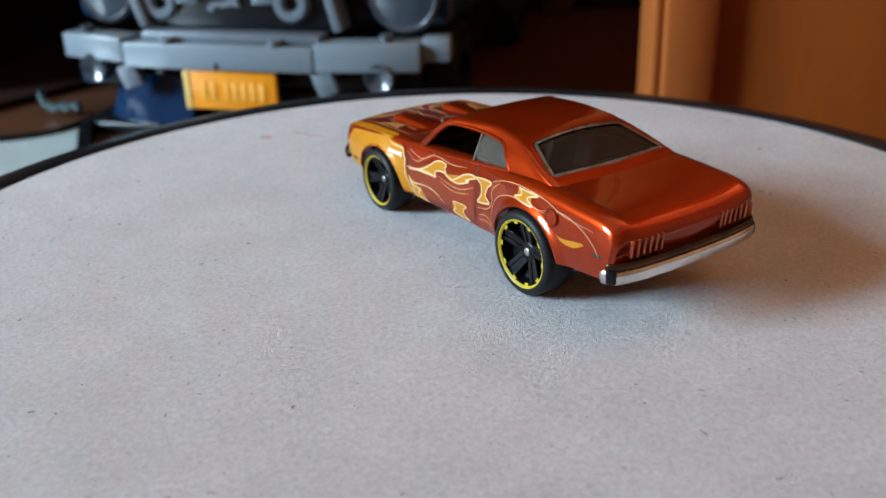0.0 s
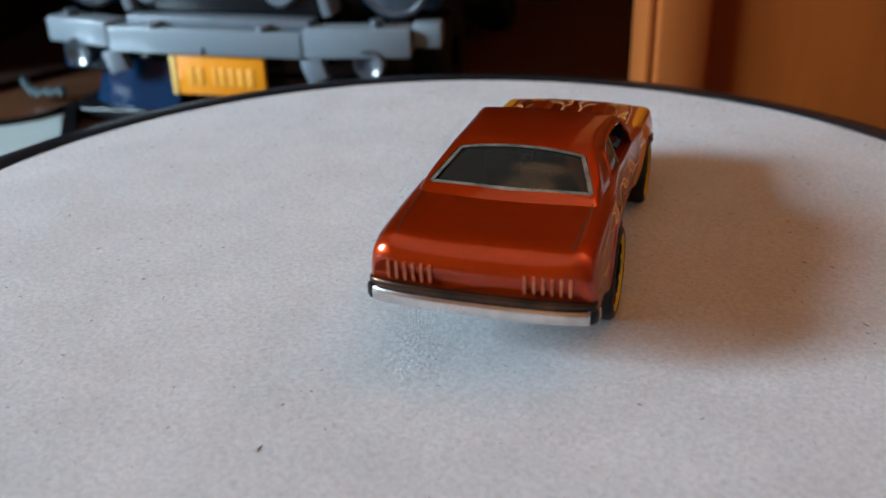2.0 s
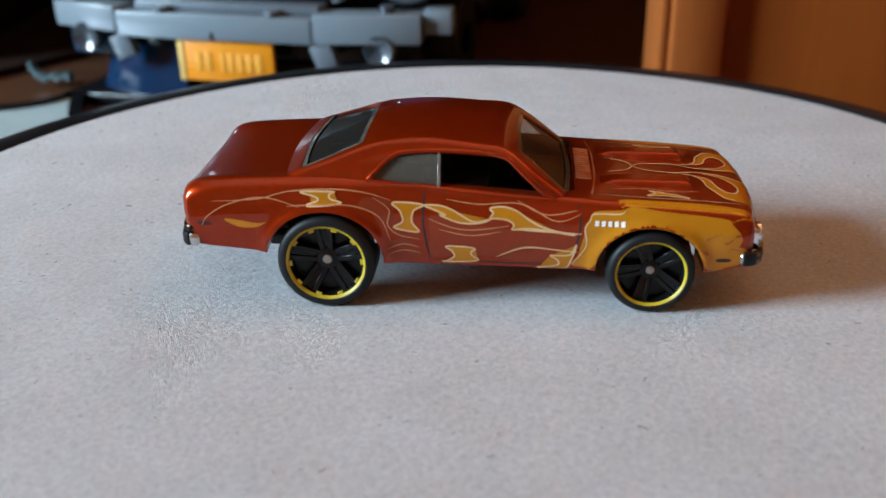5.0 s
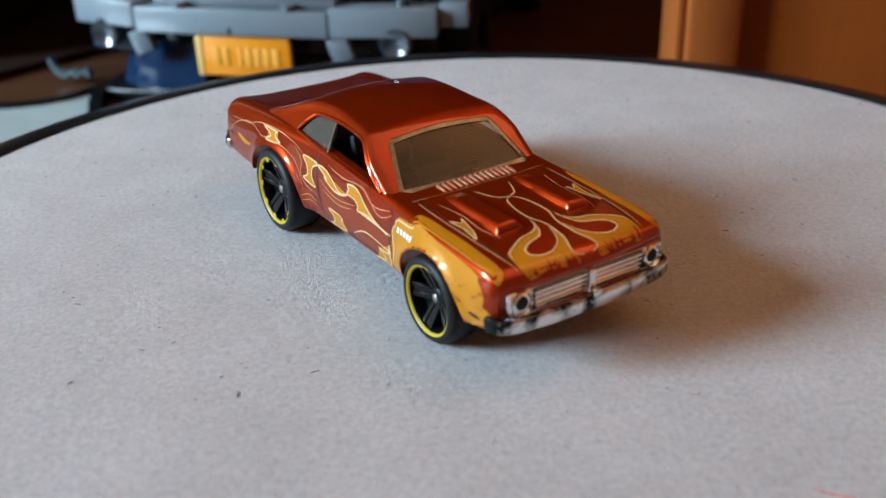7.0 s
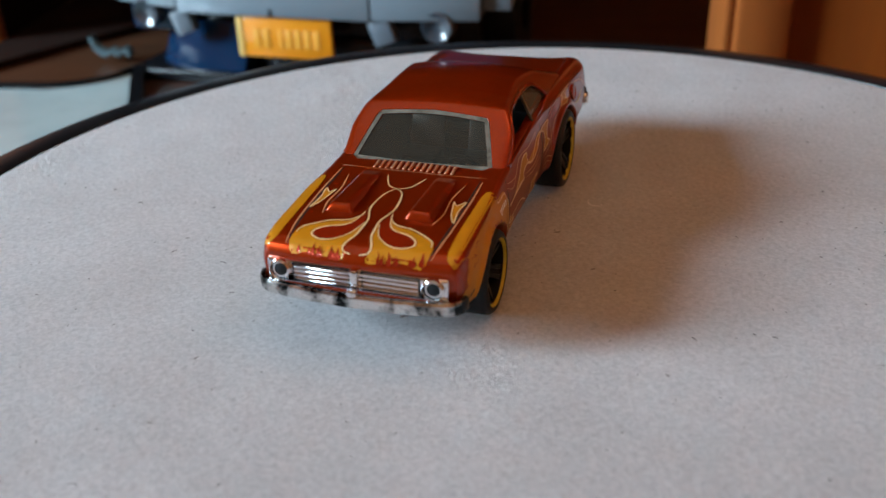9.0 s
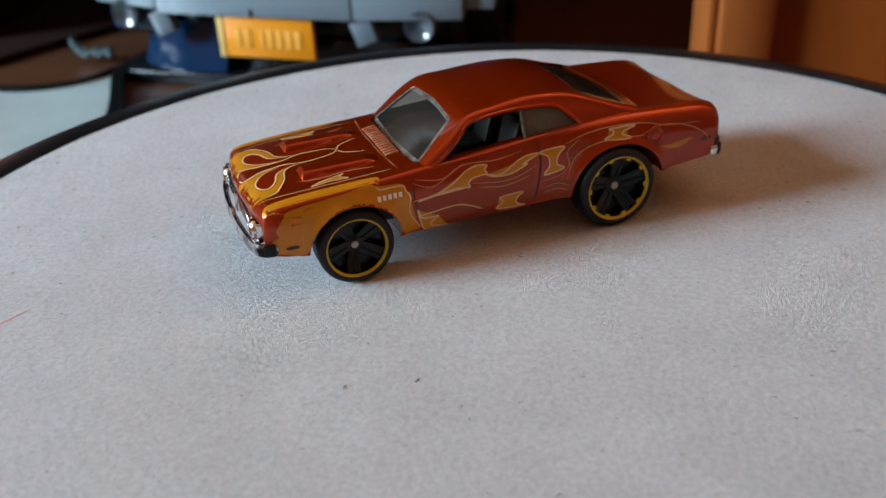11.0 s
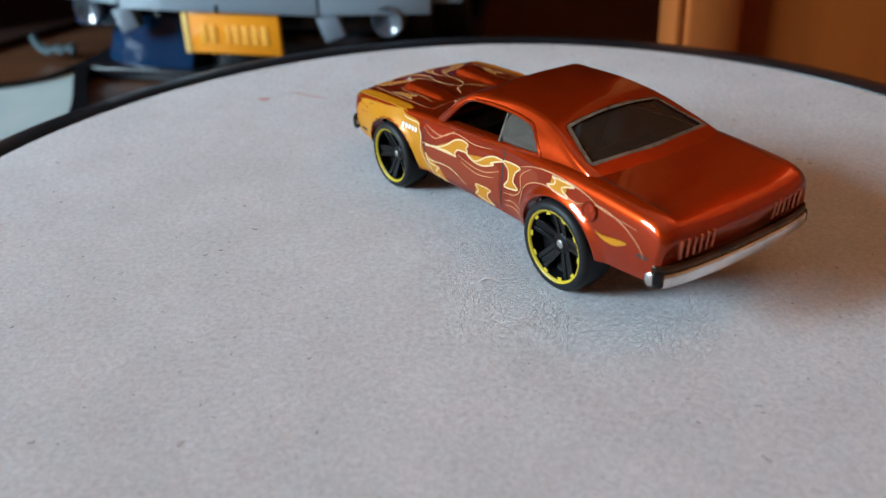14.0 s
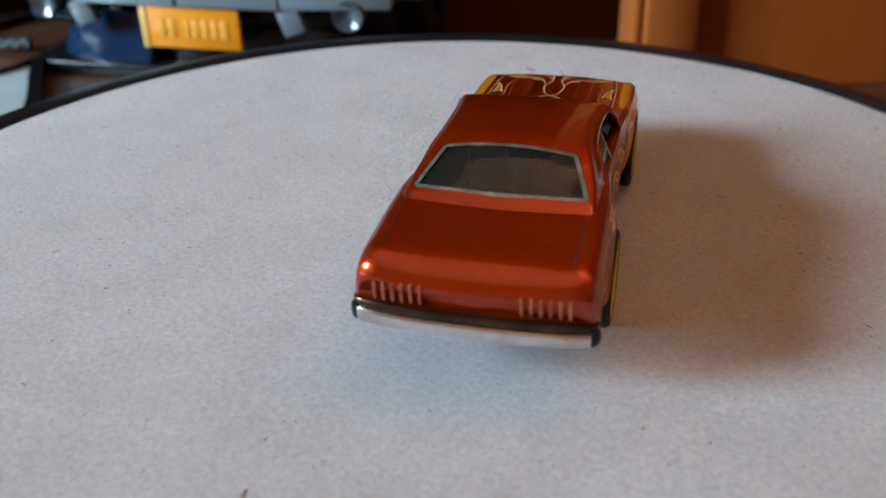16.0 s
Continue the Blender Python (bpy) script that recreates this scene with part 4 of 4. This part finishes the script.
        for i in range(9):
            y = rng.uniform(1.9, 8.4)
            x, d = 34.35 - 0.7 * (y / 8.6) ** 2, rng.uniform(0.3, 1.3)
            w = rng.uniform(0.15, 0.4)
            part("chip", ink_area([(x + 0.1, y - w), (x - d * 0.4, y - 0.3 * w), (x - d, y + rng.uniform(-0.3, 0.3)), (x - d * 0.5, y + 0.5 * w), (x + 0.1, y + w)], "top", s, probe, 0.11), RED, car, "chip in the decal")
        # maker's mark as a plain shape, and name as bars
        part("side_mark", ink_area([(-27.9, 12.0), (-29.1, 11.8), (-32.1, 12.3), (-33.4, 12.3), (-32.5, 11.7), (-31.1, 11.2), (-29.1, 11.3)], "side", s, probe, 0.06), YELLOW, car, "small yellow flame-shaped mark")
        for i in range(5):
            x = 17.4 - i * 0.8
            part("name_bar", ink_area([(x, 12.55), (x - 0.5, 12.5), (x - 0.5, 11.8), (x, 11.85)], "side", s, probe, 0.12, smooth=False), WHITE_INK, car, "white lettering bar")
        # hood
        part("hood_flame", ink_area(HOOD_YELLOW, "top", s, probe, 0.05), YELLOW, car, "yellow flame decal on the hood, chipped at the front")
        part("hood_drop", ink_area(HOOD_DROP, "top", s, probe, 0.07), RED, car, "red drop in the hood flame")
        part("hood_drop_outline", ink_line(HOOD_DROP, 0.24, "top", s, probe, 0.09), CREAM, car)
        for k, (line, w) in enumerate(((HOOD_DROP_LINE, 0.24), (HOOD_ARCH, 0.26), (HOOD_HORN, 0.2))):
            part("hood_pinstripe", ink_line(line, w, "top", s, probe, 0.095 + 0.003 * k), CREAM, car)
        part("hood_side_flame", ink_area(HOOD_SIDE, "top", s, probe, 0.05), YELLOW, car)
        part("hood_side_outline", ink_line(HOOD_SIDE, 0.18, "top", s, probe, 0.07, closed=True), CREAM, car)
        part("hood_pinstripe", ink_line([(27.0, 7.2), (24, 7.8), (20, 7.6), (16, 8.2)], 0.2, "top", s, probe, 0.06), TAN, car)
    car.location = (0, 0, 0)
    return car


def bar(bm, half, z0, z1, depth):
    """A bumper: a rounded section along half a plan line (x, y), mirrored."""
    line = [(x, y) for x, y in half] + [(x, -y) for x, y in reversed(half[:-1])]
    line = rounded(line, 5, closed=False)
    n = len(line)
    zc, hz = (z0 + z1) / 2, (z1 - z0) / 2
    prev = None
    for i, p in enumerate(line):
        a, b = line[max(i - 1, 0)], line[min(i + 1, n - 1)]
        d = Vector((b[0] - a[0], b[1] - a[1]))
        d.normalize()
        nrm = Vector((-d.y, d.x))
        if nrm.x * (1 if half[0][0] > 0 else -1) < 0:
            nrm = -nrm
        e = min(1, 0.55 + min(i, n - 1 - i) * 0.25)
        ring = []
        for k in range(12):
            t = 2 * math.pi * k / 12
            c, s = math.cos(t), math.sin(t)
            u = depth / 2 * math.copysign(abs(c) ** 0.6, c) * e
            ring.append(bm.verts.new((p[0] + nrm.x * u, p[1] + nrm.y * u, zc + hz * math.copysign(abs(s) ** 0.6, s) * e)))
        if prev:
            for k in range(12):
                j = (k + 1) % 12
                bm.faces.new((prev[k], prev[j], ring[j], ring[k]))
        else:
            bm.faces.new(ring)
        prev = ring
    bm.faces.new(list(reversed(prev)))
    bmesh.ops.recalc_face_normals(bm, faces=bm.faces)


CHROME_REAR = material("rear_chrome", (0.86, 0.86, 0.86), 0.22, 1.0, second=(0.55, 0.53, 0.51), scale=160, amount=0.9, detail=3)
# brown reflection along the bumper's top, put into a dark colour
BUMPER_DARK = material("dark_reflection_chrome", (0.10, 0.05, 0.03), 0.25, 0.8, second=(0.03, 0.02, 0.015), scale=200, amount=0.8)
TAIL_RIB = material("pale_tail_rib", (0.50, 0.13, 0.05), 0.25, 0.7, second=(0.36, 0.05, 0.01), scale=500, amount=0.9, coat=0.6)
VENT = material("worn_vent_rib", (0.55, 0.30, 0.18), 0.4, 0.4, second=(0.45, 0.10, 0.03), scale=400, amount=0.8)
CREAM_WORN = material("worn_paint_edge", (0.62, 0.45, 0.30), 0.35, 0.4, second=(0.45, 0.10, 0.02), scale=250, amount=1.0)

CAR = toy_car()


# ---- the big brick-built car behind the turntable ----
def brick_car():
    """Millimetres; x along its front from the plate's left edge, y into the car, z up from the turntable's top."""
    c = empty("brick_car", "large dark blue brick-built model car with a grey bumper", "model car",
              pose(-0.0922, 0.1811, 0, 0, 0, -14.35))
    # bumper in three runs
    bm = bmesh.new()
    box(bm, -21.5, 47.5, -5, 6, -10.8, -2.6, 0.5)
    part("bumper_middle", bm, BRICK_GREY, c, "light grey smooth bumper piece")
    left = Matrix.Translation((-21.5, -5, 0)) @ Matrix.Rotation(radians(-14), 4, "Z")
    part("bumper_end", box(bmesh.new(), -28.5, -0.6, 0, 11, -9.6, -1.2, 0.6, left), BRICK_GREY, c)
    right = Matrix.Translation((47.5, -5, 0)) @ Matrix.Rotation(radians(10), 4, "Z")
    part("bumper_end", box(bmesh.new(), 0.6, 35, 0, 11, -10.6, -1.4, 0.6, right), BRICK_GREY, c)
    part("bumper_tip", box(bmesh.new(), 35.4, 44.5, 3, 14, -8.0, -0.6, 0.6, right), BRICK_GREY, c)
    part("bumper_bar", box(bmesh.new(), -16, 49, -1, 7, -2.4, 0.6, 0.4), BRICK_SILVER, c, "pale blue-grey bar above the bumper")
    for x in (-5, 34):
        part("stud", lathe_bm([(2.4, -2.5), (2.4, -0.8), (2.2, -0.6), (0.01, -0.6)], Matrix.Translation((x, -2.8, 0))), BRICK_SILVER, c)
    for x, m in ((-21, left), (24, right)):
        part("stud", lathe_bm([(2.4, -1.6), (2.4, 0.9), (2.2, 1.1), (0.01, 1.1)], m @ Matrix.Translation((x, 5, 0))), BRICK_CLEAR, c)
    part("bumper_slot", box(bmesh.new(), 12.6, 13.6, -5.2, -4.8, -10.6, -8.3), BRICK_BLACK, c)
    # number plate without legible writing
    plate = part("number_plate", box(bmesh.new(), 0.6, 33.2, -3.2, -1.2, -24.8, -11.4, 0.5), PLATE_ORANGE, c, "orange plate")
    part("plate_edge", box(bmesh.new(), -0.8, 1.6, -3.6, -0.8, -25.0, -11.4, 0.5), PLATE_EDGE, plate)
    for x0, x1 in ((5.2, 7.8), (8.5, 11.2), (14.4, 16.0), (16.7, 19.3), (20.0, 22.6), (23.3, 25.9), (26.6, 29.2)):
        part("plate_bar", box(bmesh.new(), x0, x1, -3.5, -3.0, -21.3, -15.2, 0.15), PLATE_INK, plate)
    # body behind
    part("grille", box(bmesh.new(), -18, 50, 8, 22, -3, 40, 1), BRICK_BLACK, c, "black grille recess")
    part("lower_valance", box(bmesh.new(), -34, 64, 8, 30, -20, -9, 1.5), BRICK_BLACK, c)
    bm = bmesh.new()
    rings = []
    for z, back in ((-33.3, 0.6), (-31.5, 0.0), (-19.5, 6.6), (-16.0, 7.0)):
        plan = [(-1, -1.0), (-18, -1.0), (-28.5, 0.7), (-37, 6.0), (-42, 15.0), (-43, 34)]
        rings.append([bm.verts.new((x + back * 0.16 * k, y + back * (1 - 0.2 * k) + (0 if k < 5 else 0), z)) for k, (x, y) in enumerate(plan)] + [bm.verts.new((-1, 34, z))])
    for a, b in zip(rings, rings[1:]):
        for k in range(7):
            bm.faces.new((a[k], a[(k + 1) % 7], b[(k + 1) % 7], b[k]))
    bm.faces.new(rings[0])
    bm.faces.new(rings[-1])
    bmesh.ops.recalc_face_normals(bm, faces=bm.faces)
    bmesh.ops.bevel(bm, geom=list(bm.edges), offset=0.5, segments=2, affect="EDGES")
    part("skirt", bm, BRICK_BLUE, c, "glossy dark blue curved skirt")
    part("lower_grille", box(bmesh.new(), 0, 62, 6, 30, -32.5, -19.5, 2, None, 3), BRICK_BLACK, c)
    # black strip added where shade hides the underside and the table
    part("under_shade", box(bmesh.new(), -45, 70, -3.5, 30, -35.6, -31.5, 0.8), BRICK_BLACK, c, "black strip added for the shade below the skirt")
    part("corner_panel", box(bmesh.new(), -46, -22, 3, 40, -20, -9.5, 2.5, None, 3), BRICK_BLUE, c)
    for x, lean in ((-21.5, -0.35), (50.5, 0.35)):
        m = Matrix.Translation((x, -2.4, -14.0)) @ Matrix.Rotation(-0.35, 4, "Y")
        part("bumper_guard", box(bmesh.new(), -3.6, 3.6, -1.2, 3, -4.5, 3.5, 0.4, m), BRICK_SILVER, c, "grey bumper guard")
    for x in (-36.5, 68.5):
        bm = bmesh.new()
        lathe(bm, [(5.2, 3), (5.2, -1.0), (4.6, -1.8), (3.4, -1.4), (2.4, -0.6), (0.01, -0.4)], 28, Matrix.Translation((x, 0, -12.6)) @ Matrix.Rotation(-math.pi / 2, 4, "X") @ Matrix.Rotation(math.pi, 4, "X") @ Matrix.Rotation(math.pi, 4, "X"))
        part("fog_lamp", bm, BRICK_CLEAR, c, "round clear fog lamp")
    # upper front: wing with headlights, grille lamps
    for x, r in ((-34, 11), (75, 12)):
        part("wing", box(bmesh.new(), x - 15, x + 15, 12, 60, 0.8, 45, 5, None, 3), BRICK_BLUE, c, "dark blue front wing")
        bm = bmesh.new()
        lathe(bm, [(r, 4), (r, -0.5), (r - 1.2, -1.5), (r - 2.2, -0.8), (r * 0.55, -1.6), (r * 0.3, -2.2), (0.01, -2.4)], 36, Matrix.Translation((x, 10, 12)) @ Matrix.Rotation(math.pi / 2, 4, "X").inverted())
        part("headlight", bm, BRICK_CLEAR, c, "large round clear headlight")
    for x in (-11.2, 37):
        bm = bmesh.new()
        lathe(bm, [(6.2, 2), (6.2, -1.2), (5.4, -2.0), (3.2, -2.0), (2.6, -1.2), (2.4, 0.5)], 30, Matrix.Translation((x, 7, 9.5)) @ Matrix.Rotation(-math.pi / 2, 4, "X"))
        part("grille_lamp", bm, BRICK_SILVER, c, "pale grey ring lamp in the grille")
    part("lamp_arm", box(bmesh.new(), -5, 3, 5.5, 8, 9, 13, 0.6), BRICK_SILVER, c)
    part("lamp_arm", box(bmesh.new(), 23, 31, 5.5, 8, 9, 13, 0.6), BRICK_SILVER, c)
    # grille badge as a plain running shape
    bm = prism(rounded([(6, 7.4), (8, 9.3), (12, 9.6), (15.5, 11.4), (18.5, 11.0), (17, 9.8), (18.5, 8), (15, 8.2), (12, 7.6), (9, 7.9), (7.5, 6.2)], 3), 6.6, 7.9, "y")
    part("badge", bm, BRICK_SILVER, c, "pale plain badge shape in the grille")
    for x, tilt in ((-19, -0.3), (52, -0.25)):
        m = Matrix.Translation((x, 5, 9)) @ Matrix.Rotation(tilt, 4, "Y")
        part("grille_side", box(bmesh.new(), -1.6, 1.6, -2, 8, -8, 14, 0.5, m), BRICK_SILVER, c)
    part("hood", box(bmesh.new(), -45, 88, 22, 190, 38, 46, 3, None, 3), BRICK_BLUE, c)
    part("floor_pan", box(bmesh.new(), -30, 75, 24, 190, -29, 38, 1), BRICK_BLACK, c)
    for x in (-34, 76):
        for y in (52, 165):
            bm = bmesh.new()
            lathe(bm, [(6, -8), (12, -8.5), (15, -8), (16, -6), (16, 6), (15, 8), (12, 8.5), (6, 8)], 40, Matrix.Translation((x, y, -20)) @ Matrix.Rotation(math.pi / 2, 4, "Y"))
            part("wheel", bm, TYRE, c)


brick_car()


# ---- small things on the table ----
def tray():
    d = empty("flat_tray", "glossy flat tray, pale window reflection in its colour, dark border", "tray", pose(0, 0, TABLE_Z))
    outline = rounded([(-137, 191), (-131.5, 173), (-125.5, 155), (-122, 135), (-135, 108), (-180, 96), (-232, 104), (-245, 140), (-215, 170), (-178, 172.6), (-161, 171.3), (-153, 173), (-146, 176.5), (-141, 183)], 3, pull=0.35)
    c = (-180, 140)
    inner = [(c[0] + (x - c[0]) * 1.0, c[1] + (y - c[1]) * 1.0) for x, y in outline]
    outer = [(c[0] + (x - c[0]) * 1.08, c[1] + (y - c[1]) * 1.06) for x, y in outline]
    part("surface", prism(inner, 0.3, 2.6, "z"), PALE_SHEET, d)
    bm = bmesh.new()
    rings = [[bm.verts.new((x, y, z)) for x, y in line] for line, z in ((inner, 0), (inner, 4.2), (outer, 4.6), (outer, 0))]
    n = len(inner)
    for k in range(4):
        a, b = rings[k], rings[(k + 1) % 4]
        for i in range(n):
            bm.faces.new((a[i], a[(i + 1) % n], b[(i + 1) % n], b[i]))
    bmesh.ops.recalc_face_normals(bm, faces=bm.faces)
    part("border", bm, BLACK_PLASTIC, d, "dark tray border")


def clip():
    bm = bmesh.new()
    pts = rounded([(0, 7), (2, 3), (6, 1), (9, 2.6), (12, 1.6), (15, 3.4), (17, 1.6)], 5, closed=False)
    prev = None
    for i, (x, z) in enumerate(pts):
        ring = [bm.verts.new((x + 1.7 * math.cos(a) * 0.6, 1.7 * math.sin(a), z + 1.7 * math.cos(a))) for a in (0, 1.05, 2.1, 3.14, 4.2, 5.25)]
        if prev:
            for k in range(6):
                bm.faces.new((prev[k], prev[(k + 1) % 6], ring[(k + 1) % 6], ring[k]))
        else:
            bm.faces.new(ring)
        prev = ring
    bm.faces.new(list(reversed(prev)))
    bmesh.ops.recalc_face_normals(bm, faces=bm.faces)
    ob = thing("bent_wire_clip", bm, TEAL, "bent dull teal metal clip lying on the table", "clip")
    ob.matrix_world = pose(-0.159, 0.212, TABLE_Z + 0.0022, 0, 0, -18)


def board():
    # dark sheet added for table shade, its edge fitted to the camera's view
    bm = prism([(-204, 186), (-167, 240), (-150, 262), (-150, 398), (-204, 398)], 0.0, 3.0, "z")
    thing("shade_sheet", bm, SHADE_WOOD, "dark sheet added for the shaded far part of the table", "board").matrix_world = pose(0, 0, TABLE_Z)


tray()
clip()
board()


def motions():
    walk(TURNTABLE, [(t, pose(0, 0, 0, 0, 0, a)) for t, a in TURN])
    rows = []
    for t, a in TURN:
        c, s = math.cos(radians(a)), math.sin(radians(a))
        rows.append((t, pose(c * CAR_AT[0] - s * CAR_AT[1], s * CAR_AT[0] + c * CAR_AT[1], 0, 0, 0, CAR_HEADING + a)))
    walk(CAR, rows)


motions()
